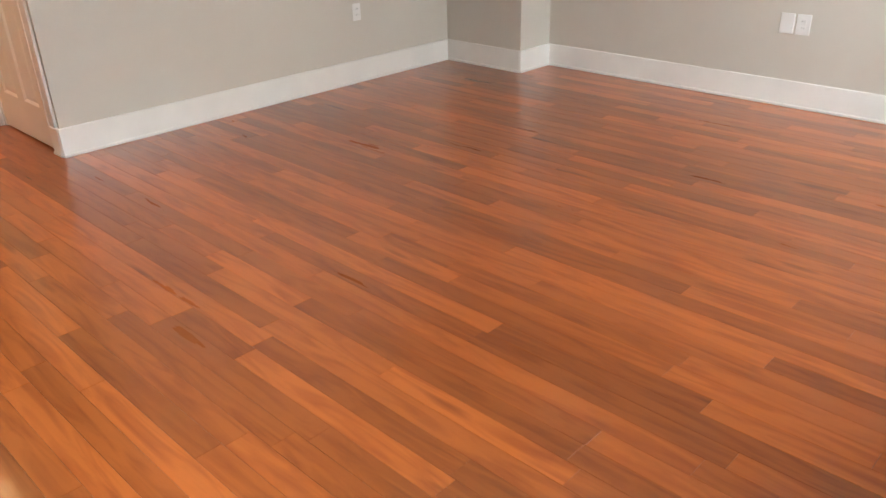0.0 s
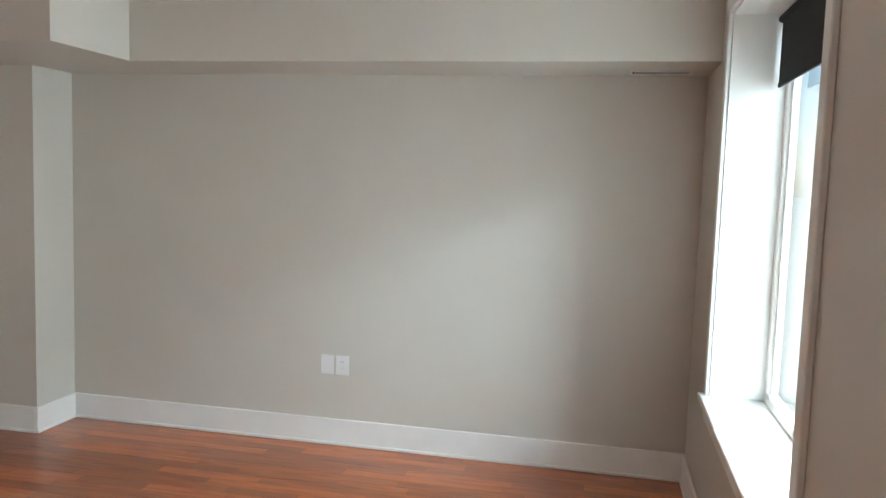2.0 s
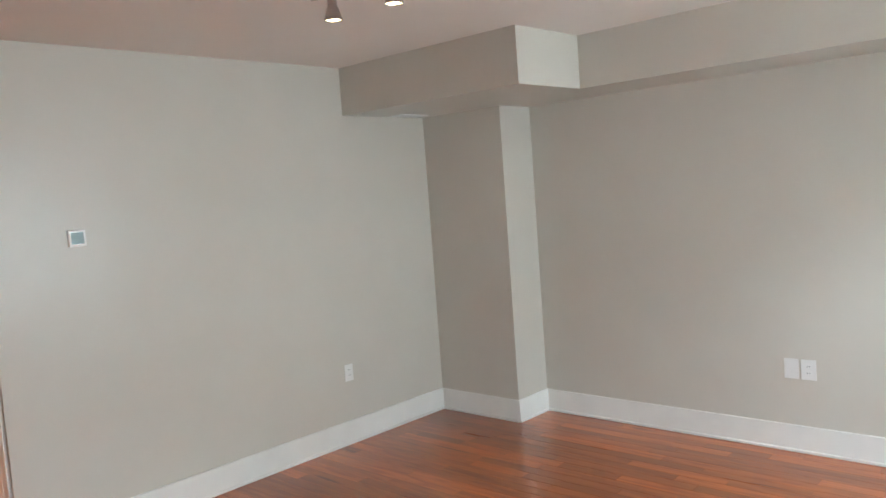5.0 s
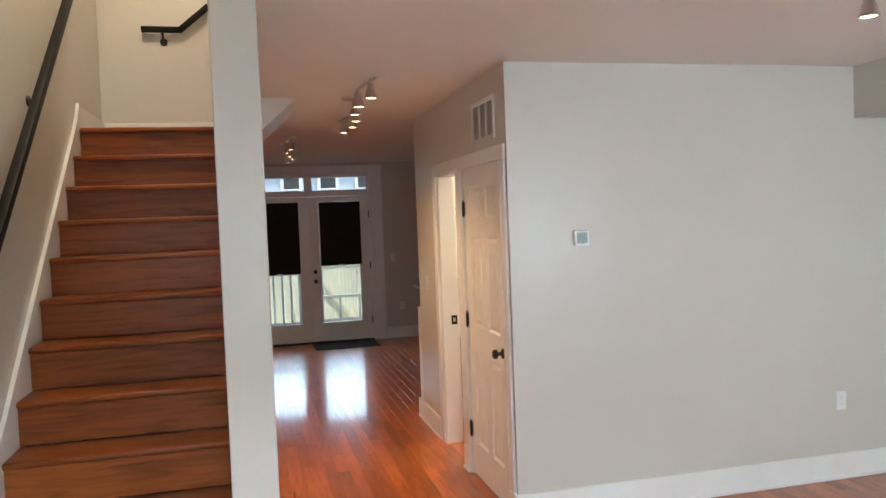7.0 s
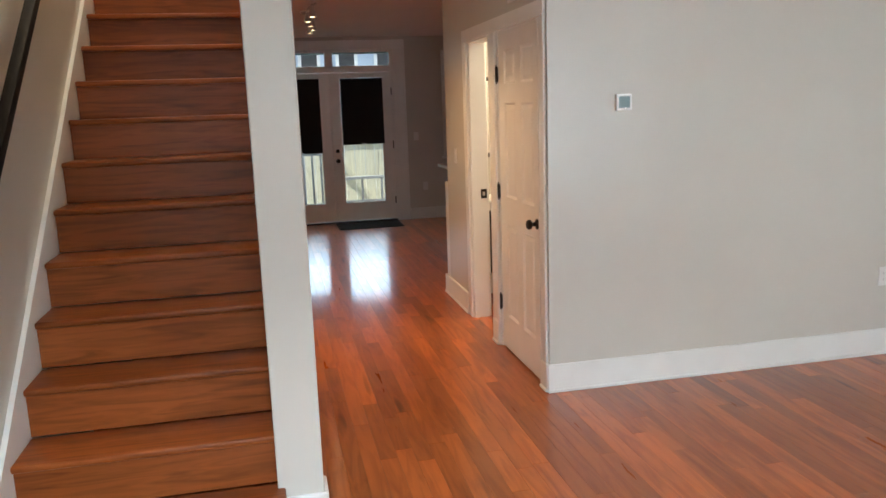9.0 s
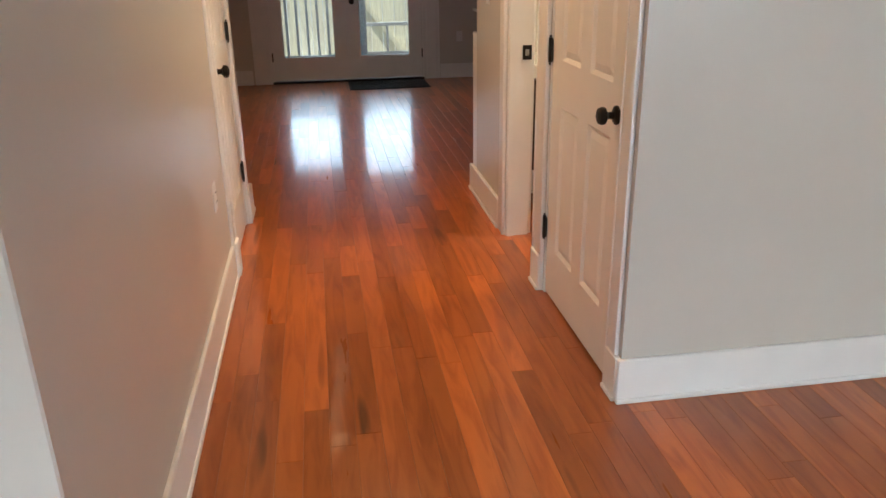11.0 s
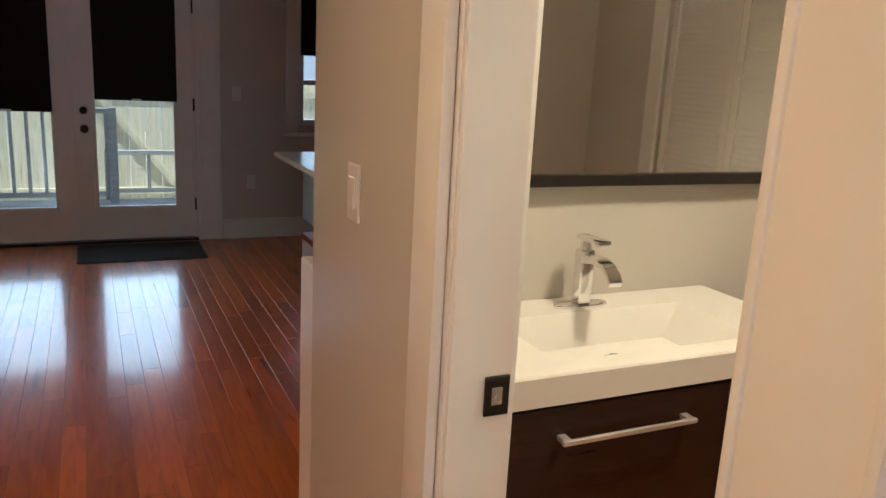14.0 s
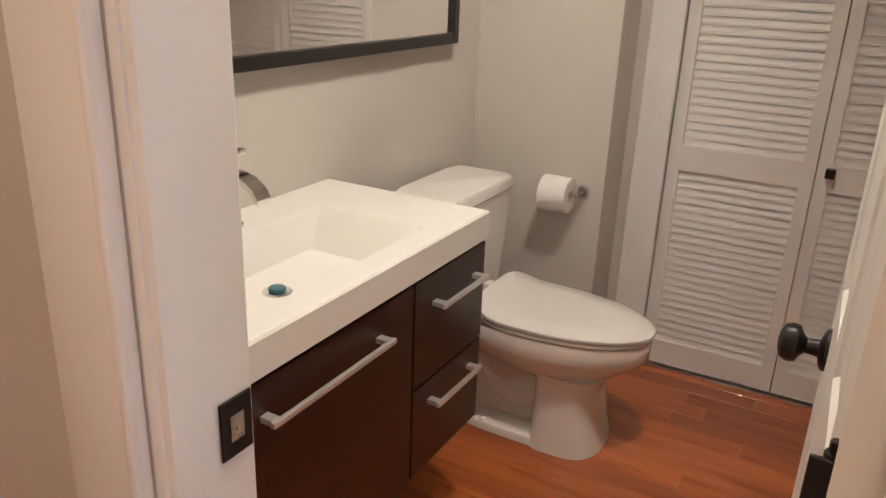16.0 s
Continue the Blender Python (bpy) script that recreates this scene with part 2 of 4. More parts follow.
wall_t = structure("wall_north", boxes((0.12, XR, 0, 0.12, 0, H)), GREIGE, "greige painted living room partition wall", "wall")
wall_h = structure("wall_hall_east", boxes((0, 0.12, 0, 0.11, 0, H), (0, 0.12, 0.11, 0.925, 2.07, H), (0, 0.12, 0.925, 1.035, 0, H),
                   (0, 0.12, 1.035, 1.665, 2.07, H), (0, 0.12, 1.665, 2.44, 0, H)), GREIGE,
                   "greige hallway wall with closet and bathroom openings", "wall")
structure("wall_bath_north", boxes((0.12, XK, 2.39, 2.44, 0, H)), GREIGE, "greige wall behind the bathroom vanity", "wall")
structure("wall_bath_south", boxes((0.12, 0.95, 0.925, 1.035, 0, H)), GREIGE, "greige wall between closet and bathroom", "wall")
structure("wall_bath_stub", boxes((2.10, 2.3, 1.88, 2.39, 0, H)), GREIGE, "greige wall stub behind the paper holder", "wall")
structure("wall_bath_east", boxes((2.3, 2.42, 1.74, 1.88, 0, H), (2.3, 2.42, 0.76, 1.74, 2.05, H), (2.3, 2.42, 0.12, 0.76, 0, H), (2.9, 2.95, 0.12, 2.40, 0, H)), GREIGE,
          "greige wall around the louvred closet", "wall")
structure("wall_closet_back", boxes((0.85, 0.95, 0.12, 0.925, 0, H)), GREIGE, "plain back wall of the hall closet", "wall")
structure("wall_east", boxes((XR, XR + 0.15, YF, 0.12, 0, H)), GREIGE, "greige living room side wall with outlets", "wall")
# the opening at x -2.325 to -0.675 serves the added, unseen window
structure("wall_south", boxes((XS - 0.15, -2.325, YF - 0.3, YF, 0, H), (-0.675, 1.03, YF - 0.3, YF, 0, H), (-2.325, -0.675, YF - 0.3, YF, 0, 0.69), (-2.325, -0.675, YF - 0.3, YF, 2.46, H), (2.68, XR + 0.15, YF - 0.3, YF, 0, H), (1.03, 2.68, YF - 0.3, YF, 0, 0.69),
          (1.03, 2.68, YF - 0.3, YF, 2.46, H)), GREIGE, "greige front wall with a deep window opening", "wall")
structure("wall_stair", boxes((XS - 0.15, XS, YF, 2.42, 0, 5.2)), GREIGE, "greige stairwell wall carrying the handrail", "wall")
structure("wall_hall_west", boxes((XH - 0.125, XH, -1.0, 1.445, 0, H), (XH - 0.125, XH, 1.445, 2.125, 2.07, H), (XH - 0.125, XH, 2.125, 2.4, 0, H),
          (XH - 0.125, XH, -1.0, 2.4, H, 5.2)), GREIGE, "greige wall between hallway and stairs", "wall")
structure("wall_stair_end", boxes((XS, XH - 0.125, 2.3, 2.42, 0, 5.2), (XL, XS, 2.3, 2.42, 0, H)), GREIGE, "greige end wall above the stair landing", "wall")
structure("wall_stair_head", boxes((XS, XH, -1.75, -1.65, H + 0.12, 5.2), (XH, XH + 0.1, -1.65, -1.0, H + 0.12, 5.2)), GREIGE, "plain upper wall closing the stairwell", "wall")
structure("wall_rear", boxes((XL - 0.15, -1.47, YB, YB + 0.16, 0, H), (0.303, 1.12, YB, YB + 0.16, 0, H), (-1.47, 0.303, YB, YB + 0.16, 2.43, H),
          (1.12, 2.16, YB, YB + 0.16, 0, 0.95), (1.12, 2.16, YB, YB + 0.16, 2.3, H), (2.16, XK, YB, YB + 0.16, 0, H)), GREIGE,
          "greige rear wall around the french doors", "wall")
structure("wall_rear_west", boxes((XL - 0.15, XL, 2.3, YB, 0, H)), GREIGE, "greige side wall of the rear room", "wall")
structure("wall_kitchen_east", boxes((XK, XK + 0.15, 2.30, YB, 0, H)), GREIGE, "greige far kitchen wall", "wall")
structure("column", boxes((3.115, XR, -0.752, 0, 0, 2.28)), GREIGE, "greige boxed corner column", "column")
structure("soffit", boxes((2.312, XR, -1.525, 0, 2.28, H), (2.945, XR, YF, -1.525, 2.28, H)), GREIGE,
          "greige stepped ceiling soffit along the outlet wall", "soffit")
post_x0, post_x1, post_y0, post_y1 = -1.52, -1.345, -1.12, -1.0
structure("wall_stair_post", boxes((post_x0, post_x1, post_y0, post_y1, 0, 5.2), bev=0.004), GREIGE, "narrow pale wall end beside the stairs", "wall")
structure("ceiling", boxes((XH, XR + 0.15, YF - 0.3, YB + 0.16, H, H + 0.12), (XS - 0.15, XH, YF - 0.3, -1.65, H, H + 0.12),
          (XL - 0.15, XH, 2.42, YB + 0.16, H, H + 0.12), (XR + 0.15, XK + 0.15, 2.3, YB + 0.16, H, H + 0.12)), CEIL, "warm white painted ceiling", "ceiling")
structure("ceiling_stairwell", boxes((XS - 0.15, XH + 0.1, -1.75, 2.42, 5.2, 5.3)), CEIL, "plain ceiling high above the stairs", "ceiling")

# underside of the upper flight, dropping below the hall ceiling
bm = bmesh.new()
loft(bm, [[(XH, y, H), (XH, y, 2.305), (-1.06, y, H)] for y in (1.25, 2.2)])
structure("stair_soffit", bm, GREIGE, "sloped greige underside of the upper stair flight", "soffit")

# floor base, a little under the boards
floor = structure("floor", boxes((XL - 0.15, XK + 0.15, YF - 0.3, YB + 0.16, -0.12, -0.012)), SUB, "glossy red-brown hardwood strip floor", "floor")
structure("ground", boxes((-300, 300, -300, 300, -0.95, -0.75)), GROUND, "pale paved ground around the house", "ground")

# baseboards
BH, BT = 0.165, 0.016


def baseboard(x0, x1, y0, y1):
    bm = bmesh.new()
    box(bm, x0, x1, y0, y1, 0, BH, 0.004)
    # small shoe at the floor
    dx, dy = x1 - x0, y1 - y0
    s = 0.008
    box(bm, x0 - (s if dx < dy else 0), x1 + (s if dx < dy else 0), y0 - (s if dy < dx else 0), y1 + (s if dy < dx else 0), 0, 0.018, 0.003)
    return structure("baseboard", bm, WHITE, "white painted baseboard along the wall", "baseboard")


baseboard(-BT, 3.115, -BT, 0)
baseboard(3.115 - BT, 3.115, -0.752, -BT)
baseboard(3.115 - BT, XR, -0.752 - BT, -0.752)
baseboard(XR - BT, XR, YF, -0.752 - BT)
baseboard(XS, XR - BT, YF, YF + BT)
baseboard(-BT - 0.004, 0, 0, 0.105)
baseboard(-BT - 0.010, -0.002, 0.932, 1.062)
baseboard(-BT - 0.004, 0, 1.776, 2.576)
structure("wall_pony", boxes((0, XK, 2.44, 2.56, 0, 0.98), bev=0.004), WHITE, "low white half wall at the kitchen", "wall")
baseboard(0, XK, 2.56, 2.576)
baseboard(XH, XH + BT, -1.0, 1.345)
baseboard(XH, XH + BT + 0.006, 2.225, 2.4)
baseboard(post_x0, post_x1 + BT, post_y0 - BT, post_y0)
baseboard(post_x1, post_x1 + BT, post_y0, post_y1 + BT)
baseboard(XL, XL + BT, 2.42, YB)
baseboard(XL, -1.69, YB - BT, YB)
baseboard(0.50, 1.6, YB - BT, YB)
baseboard(0.12, 2.10, 2.39 - BT, 2.39)
baseboard(2.10 - BT, 2.10, 1.88, 2.384)
baseboard(2.10, 2.3, 1.88 - BT, 1.88)


# ---------------- doors and casings ----------------
def casing_side(y0, y1, x, side, z1, parent, beads=(0, 1)):
    """Flat upright casing on a hall wall, with a bead along the edges named; side -1 faces -x."""
    bm = bmesh.new()
    box(bm, *sorted((x, x + side * 0.016)), y0, y1, 0, z1, 0.004, 2)
    for e in beads:
        yb = y1 - 0.013 if e else y0 + 0.001
        box(bm, *sorted((x + side * 0.004, x + side * 0.0205)), yb, yb + 0.012, 0, z1, 0.004, 2)
    return part("casing", bm, WHITE, parent, "", True)


def casing_head(y0, y1, x, side, z0, z1, parent):
    bm = bmesh.new()
    box(bm, *sorted((x, x + side * 0.017)), y0, y1, z0, z1, 0.004, 2)
    box(bm, *sorted((x + side * 0.004, x + side * 0.0215)), y0, y1, z0 + 0.001, z0 + 0.013, 0.004, 2)
    return part("casing_head", bm, WHITE, parent, "", True)


def knob(parent, m, plate=True):
    """Bronze knob standing out along local +z."""
    bm = bmesh.new()
    lathe(bm, [(0.031, 0), (0.031, 0.006), (0.026, 0.010), (0.013, 0.014), (0.011, 0.03), (0.016, 0.036), (0.027, 0.042), (0.029, 0.052),
               (0.025, 0.062), (0.014, 0.067), (0.004, 0.068)], m, 20)
    return part("knob", bm, BRONZE, parent, "dark bronze round door knob", True)


def hinge(parent, x, y, z, side):
    bm = bmesh.new()
    cyl(bm, (x + side * 0.008, y, z - 0.048), (x + side * 0.008, y, z + 0.048), 0.0075, seg=10)
    box(bm, *sorted((x, x + side * 0.005)), y - 0.016, y + 0.016, z - 0.045, z + 0.045, 0.001)
    for e in (-0.054, 0.054):
        cyl(bm, (x + side * 0.008, y, z + e - 0.004), (x + side * 0.008, y, z + e + 0.004), 0.005, seg=8)
    return part("hinge", bm, BRONZE, parent, "dark bronze hinge", True)


def six_panel(width, height, t=0.035):
    """A six-panel leaf in the xz plane from x=0, thickness along y centred, with sunk raised-field panels on both faces."""
    bm = bmesh.new()
    s, mid = 0.115 * width / 0.75, 0.10 * width / 0.75
    pw = (width - 2 * s - mid) / 2
    rows = ((0.225, 0.845), (1.022, 1.615), (1.73, height - 0.11))
    # frame pieces
    for x0, x1 in ((0, s), (s + pw, s + pw + mid), (width - s, width)):
        box(bm, x0, x1, -t / 2, t / 2, 0, height)
    zs = [0] + [v for r in rows for v in r] + [height]
    for c in range(2):
        x0 = s + c * (pw + mid)
        for k in range(0, len(zs), 2):
            box(bm, x0, x0 + pw, -t / 2, t / 2, zs[k], zs[k + 1])
        for z0, z1 in rows:
            for sg in (-1, 1):
                f = sg * t / 2
                d = sg * (t / 2 - 0.011)
                e = sg * (t / 2 - 0.002)
                a, b = 0.014, 0.042
                rr = []
                for o, yy in ((0, f), (a, d), (b, e)):
                    rr.append([(x0 + o, yy, z0 + o), (x0 + pw - o, yy, z0 + o), (x0 + pw - o, yy, z1 - o), (x0 + o, yy, z1 - o)])
                vs = [[bm.verts.new(p) for p in r] for r in rr]
                for p, q in zip(vs, vs[1:]):
                    for i in range(4):
                        bm.faces.new((p[i], p[(i + 1) % 4], q[(i + 1) % 4], q[i]))
                bm.faces.new(vs[-1])
    return bm


# hall closet door, shut, and the bathroom doorway beside it
d1 = thing("door_1", 0, 0.11, 0, "closed white six-panel closet door with bronze knob", "door", kind="structure")
leaf = part("leaf", six_panel(0.785, 2.05), DOORWHITE, d1)
leaf.matrix_local = pose(0.022, 0.015, 0.012, 0, 0, 90)
jb = part("jamb", boxes((0, 0.12, -0.001, 0.012, 0, 2.07), (0, 0.12, 0.803, 0.816, 0, 2.07), (0, 0.12, 0.012, 0.803, 2.063, 2.075)), WHITE, d1)
casing_side(-0.085, 0.0, 0, -1, 2.07, d1, (1,))
casing_side(0.818, 0.958, 0, -1, 2.07, d1)
casing_head(-0.085, 1.664, 0, -1, 2.07, 2.157, d1)
knob(d1, pose(0.004, 0.082, 0.94, 0, -90, 0))
for z in (0.314, 1.06, 1.806):
    hinge(d1, 0.0, 0.804, z, -1)

d2 = thing("door_2", 0, 1.035, 0, "white six-panel bathroom door standing wide open", "door", kind="structure")
leaf = part("leaf", six_panel(0.66, 2.045), DOORWHITE, d2)
leaf.matrix_local = pose(0.125, 0.052, 0.012, 0, 0, 1.2)
part("jamb", boxes((0, 0.12, -0.001, 0.036, 0, 2.07), (0, 0.12, 0.617, 0.631, 0, 2.07), (0, 0.12, 0.036, 0.617, 2.062, 2.075),
     (0.004, 0.042, 0.606, 0.617, 0, 2.062), (0.004, 0.042, 0.036, 0.044, 0, 2.062)), WHITE, d2)
casing_side(0.632, 0.738, 0, -1, 2.07, d2, (0,))
casing_side(0.632, 0.73, 0.12, 1, 2.157, d2, (0,))
knob(d2, pose(0.715, 0.080, 0.93, -90, 0, 0))
knob(d2, pose(0.715, 0.048, 0.93, 90, 0, 0))
for z in (0.314, 1.06, 1.806):
    hinge(d2, 0.125, 0.070, z, 1)
sp = part("strike_plate", boxes((0.072, 0.118, 0.613, 0.6165, 0.925, 0.995), bev=0.0012), BRONZE, d2, "dark bronze strike plate")
part("strike_hole", boxes((0.085, 0.104, 0.6118, 0.6135, 0.945, 0.975)), NICKEL, d2)

# closet under the stairs, on the other side of the hall
d3 = thing("door_3", XH, 1.445, 0, "closed white six-panel closet door under the stairs", "door", kind="structure")
leaf = part("leaf", six_panel(0.655, 2.05), DOORWHITE, d3)
leaf.matrix_local = pose(-0.022, 0.0125, 0.012, 0, 0, 90)
part("jamb", boxes((-0.12, 0, -0.001, 0.01, 0, 2.07), (-0.12, 0, 0.67, 0.681, 0, 2.07), (-0.12, 0, 0.01, 0.67, 2.063, 2.075)), WHITE, d3)
casing_side(-0.09, 0, 0, 1, 2.07, d3, (1,))
casing_side(0.682, 0.775, 0, 1, 2.07, d3, (0,))
casing_head(-0.09, 0.775, 0, 1, 2.07, 2.157, d3)
knob(d3, pose(-0.004, 0.075, 0.94, 0, 90, 0))
for z in (0.313, 1.063, 1.806):
    hinge(d3, 0, 0.67, z, 1)
part("plinth", boxes((0, 0.03, -0.092, -0.001, 0, 0.17), (0, 0.03, 0.683, 0.777, 0, 0.17), bev=0.004), WHITE, d3)

# ---------------- french doors ----------------
fd = thing("french_doors", -0.585, YB, 0, "pair of white glazed french doors under a transom", "door", kind="structure")
FX0, FX1 = -1.47 + 0.585, 0.303 + 0.585
part("frame", boxes((FX0, FX0 + 0.02, 0, 0.14, 0, 2.43), (FX1 - 0.02, FX1, 0, 0.14, 0, 2.43), (FX0, FX1, 0.005, 0.14, 2.41, 2.43),
     (FX0 + 0.02, FX1 - 0.02, 0.0, 0.14, 2.125, 2.2), (-0.035, 0.055, 0.0, 0.14, 2.2, 2.41), bev=0.003), WHITE, fd)
part("astragal", boxes((-0.022, 0.022, 0.0555, 0.068, 0.028, 2.12), bev=0.002), WHITE, fd)
part("threshold", boxes((FX0, FX1, -0.03, 0.16, 0, 0.022), bev=0.004), BRONZE, fd, "dark metal threshold")
cas = bmesh.new()
for x0, x1 in ((FX0 - 0.20, FX0), (FX1, FX1 + 0.19)):
    box(cas, x0, x1, -0.018, 0, 0, 2.43, 0.003)
    box(cas, x0 + 0.01, x0 + 0.04, -0.025, -0.018, 0, 2.43, 0.003)
    box(cas, x1 - 0.04, x1 - 0.01, -0.025, -0.018, 0, 2.43, 0.003)
box(cas, FX0 - 0.20, FX1 + 0.19, -0.02, 0, 2.43, 2.56, 0.004)
part("casing", cas, WHITE, fd)
for lx0, lx1, gx0, gx1, kx in ((FX0 + 0.022, -0.002, -1.315 + 0.585, -0.735 + 0.585, None), (0.002, FX1 - 0.022, -0.44 + 0.585, 0.135 + 0.585, 0.068)):
    bm = boxes((lx0, gx0, 0.01, 0.055, 0.028, 2.12), (gx1, lx1, 0.01, 0.055, 0.028, 2.12), (gx0, gx1, 0.01, 0.055, 0.028, 0.29),
               (gx0, gx1, 0.01, 0.055, 2.045, 2.12))
    for r in ((gx0 - 0.025, gx0 + 0.004, 0.29 - 0.025, 2.05), (gx1 - 0.004, gx1 + 0.025, 0.29 - 0.025, 2.05)):
        box(bm, r[0], r[1], 0.002, 0.0102, r[2], r[3], 0.003)
    box(bm, gx0, gx1, 0.002, 0.0102, 0.265, 0.294, 0.003)
    lf = part("door_leaf", bm, WHITE, fd)
    g = part("pane", boxes((gx0, gx1, 0.028, 0.034, 0.29, 2.045)), GLASS, lf)
    g.visible_shadow = False
    if kx:
        knob(lf, pose(kx, 0.01, 0.897, 90, 0, 0))
        bm = bmesh.new()
        lathe(bm, [(0.028, 0), (0.028, 0.008), (0.02, 0.016), (0.006, 0.02)], pose(kx, 0.01, 1.036, 90, 0, 0))
        part("deadbolt", bm, BRONZE, lf, "dark bronze deadbolt rose", True)
    for z in (0.3, 1.1, 1.85):
        hx = lx0 - 0.005 if not kx else lx1 + 0.005
        bm = bmesh.new()
        cyl(bm, (hx, 0.004, z - 0.05), (hx, 0.004, z + 0.05), 0.008, seg=8)
        part("hinge", bm, BRONZE, lf)
for gx0, gx1 in ((FX0 + 0.02, -0.035), (0.055, FX1 - 0.02)):
    g = part("transom_pane", boxes((gx0, gx1, 0.05, 0.056, 2.2, 2.41)), GLASS, fd)
    g.visible_shadow = False
    part("transom_stop", boxes((gx0, gx1, 0.02, 0.05, 2.2, 2.212), (gx0, gx1, 0.02, 0.05, 2.398, 2.41), (gx0, gx0 + 0.012, 0.02, 0.05, 2.212, 2.398),
         (gx1 - 0.012, gx1, 0.02, 0.05, 2.212, 2.398)), WHITE, fd)


def roller_shade(x0, x1, y, z0, z1, label, r=0.016):
    s = thing("roller_shade", (x0 + x1) / 2, y, z0, label, "roller shade", "black roller shades")
    w, h = (x1 - x0) / 2, z1 - z0
    part("fabric", boxes((-w, w, -0.002, 0.001, 0.018, h - 0.02)), BLACK, s)
    bm = bmesh.new()
    cyl(bm, (-w, 0.004, h - 0.016), (w, 0.004, h - 0.016), r, seg=14)
    part("roller", bm, BLACK, s, "", True)
    part("bottom_bar", boxes((-w, w, -0.006, 0.005, 0, 0.02), bev=0.002), BLACK, s)
    part("pull_tab", boxes((-0.035, 0.035, -0.009, -0.006, 0.002, 0.014), bev=0.001), NICKEL, s, "small clear pull tab")
    return s


roller_shade(-1.33, -0.728, YB - 0.012, 1.02, 2.045, "black roller shade lowered halfway over door glass")
roller_shade(-0.436, 0.158, YB - 0.012, 1.12, 2.04, "black roller shade lowered halfway over door glass")

# doormat
dm = thing("doormat", -0.16, 6.76, 0.001, "dark charcoal ribbed doormat before the doors", "doormat")
part("base", boxes((-0.45, 0.45, -0.28, 0.28, 0, 0.008), bev=0.003), MAT, dm)
bm = bmesh.new()
for k in range(26):
    box(bm, -0.43, 0.43, -0.26 + k * 0.0204, -0.26 + k * 0.0204 + 0.012, 0.008, 0.0125)
part("ribs", bm, MAT, dm)

# ---------------- front window ----------------
W2 = (2.68 - 1.03) / 2


def front_window(x, name):
    win = thing(name, x, YF, 0.69, "tall white front window with deep white jambs", "window", kind="structure")
    part("window_sill", boxes((-W2 - 0.07, W2 + 0.06, -0.004, 0.045, -0.005, 0.028), (-W2 + 0.002, W2 - 0.002, -0.27, -0.004, 0.002, 0.026), bev=0.005), WHITE, win)
    part("apron", boxes((-W2 - 0.05, W2 + 0.04, 0, 0.016, -0.09, -0.006), bev=0.003), WHITE, win)
    part("jamb", boxes((-W2 + 0.001, -W2 + 0.018, -0.28, 0, 0.03, 1.77), (W2 - 0.018, W2 - 0.001, -0.28, 0, 0.03, 1.77), (-W2 + 0.018, W2 - 0.018, -0.28, 0, 1.75, 1.77)), WHITE, win)
    part("casing", boxes((-W2 - 0.055, -W2 + 0.012, 0, 0.02, 0.028, 1.80), (W2 - 0.012, W2 + 0.045, 0, 0.02, 0.028, 1.80), (-W2 - 0.055, W2 + 0.045, 0, 0.022, 1.76, 1.85), bev=0.004), WHITE, win)
    part("window_frame", boxes((-W2 + 0.018, -W2 + 0.065, -0.29, -0.235, 0.028, 1.75), (W2 - 0.065, W2 - 0.018, -0.29, -0.235, 0.028, 1.75),
         (-W2 + 0.065, W2 - 0.065, -0.29, -0.235, 0.028, 0.075), (-W2 + 0.065, W2 - 0.065, -0.29, -0.235, 1.70, 1.75),
         (-W2 + 0.065, -W2 + 0.085, -0.275, -0.25, 0.075, 1.70), (W2 - 0.085, W2 - 0.065, -0.275, -0.25, 0.075, 1.70),
         (-0.03, 0.03, -0.285, -0.24, 0.075, 1.70), bev=0.004), WHITE, win)
    for x0, x1 in ((-W2 + 0.085, -0.03), (0.03, W2 - 0.085)):
        g = part("pane", boxes((x0, x1, -0.266, -0.26, 0.075, 1.70)), GLASS, win)
        g.visible_shadow = False


front_window(1.855, "window_1")
# never in view; added so frontal daylight reaches the stairs and post
front_window(-1.5, "unseen_window")
roller_shade(1.07, 2.64, YF - 0.20, 2.12, 2.43, "black roller shade rolled nearly up in window")

# kitchen window, a sliver of which shows past the hall wall
kw = thing("window_2", 1.64, YB, 0.95, "white kitchen window with black shade half down", "window", kind="structure")
part("window_frame", boxes((-0.52, -0.46, 0.02, 0.12, 0, 1.35), (0.46, 0.52, 0.02, 0.12, 0, 1.35), (-0.46, 0.46, 0.02, 0.12, 0, 0.05), (-0.46, 0.46, 0.02, 0.12, 1.3, 1.35),
     (-0.46, 0.46, 0.03, 0.11, 0.34, 0.38), bev=0.003), WHITE, kw)
part("casing", boxes((-0.62, -0.515, -0.018, 0, -0.05, 1.45), (0.515, 0.62, -0.018, 0, -0.05, 1.45), (-0.515, 0.515, -0.018, 0, 1.345, 1.45), bev=0.003), WHITE, kw)
part("window_sill", boxes((-0.64, 0.64, -0.06, 0.0, -0.085, -0.052), bev=0.004), WHITE, kw)
g = part("pane", boxes((-0.46, 0.46, 0.06, 0.066, 0.05, 1.3)), GLASS, kw)
g.visible_shadow = False
roller_shade(1.145, 2.135, YB - 0.01, 1.53, 2.3, "black roller shade covering the kitchen window's top")

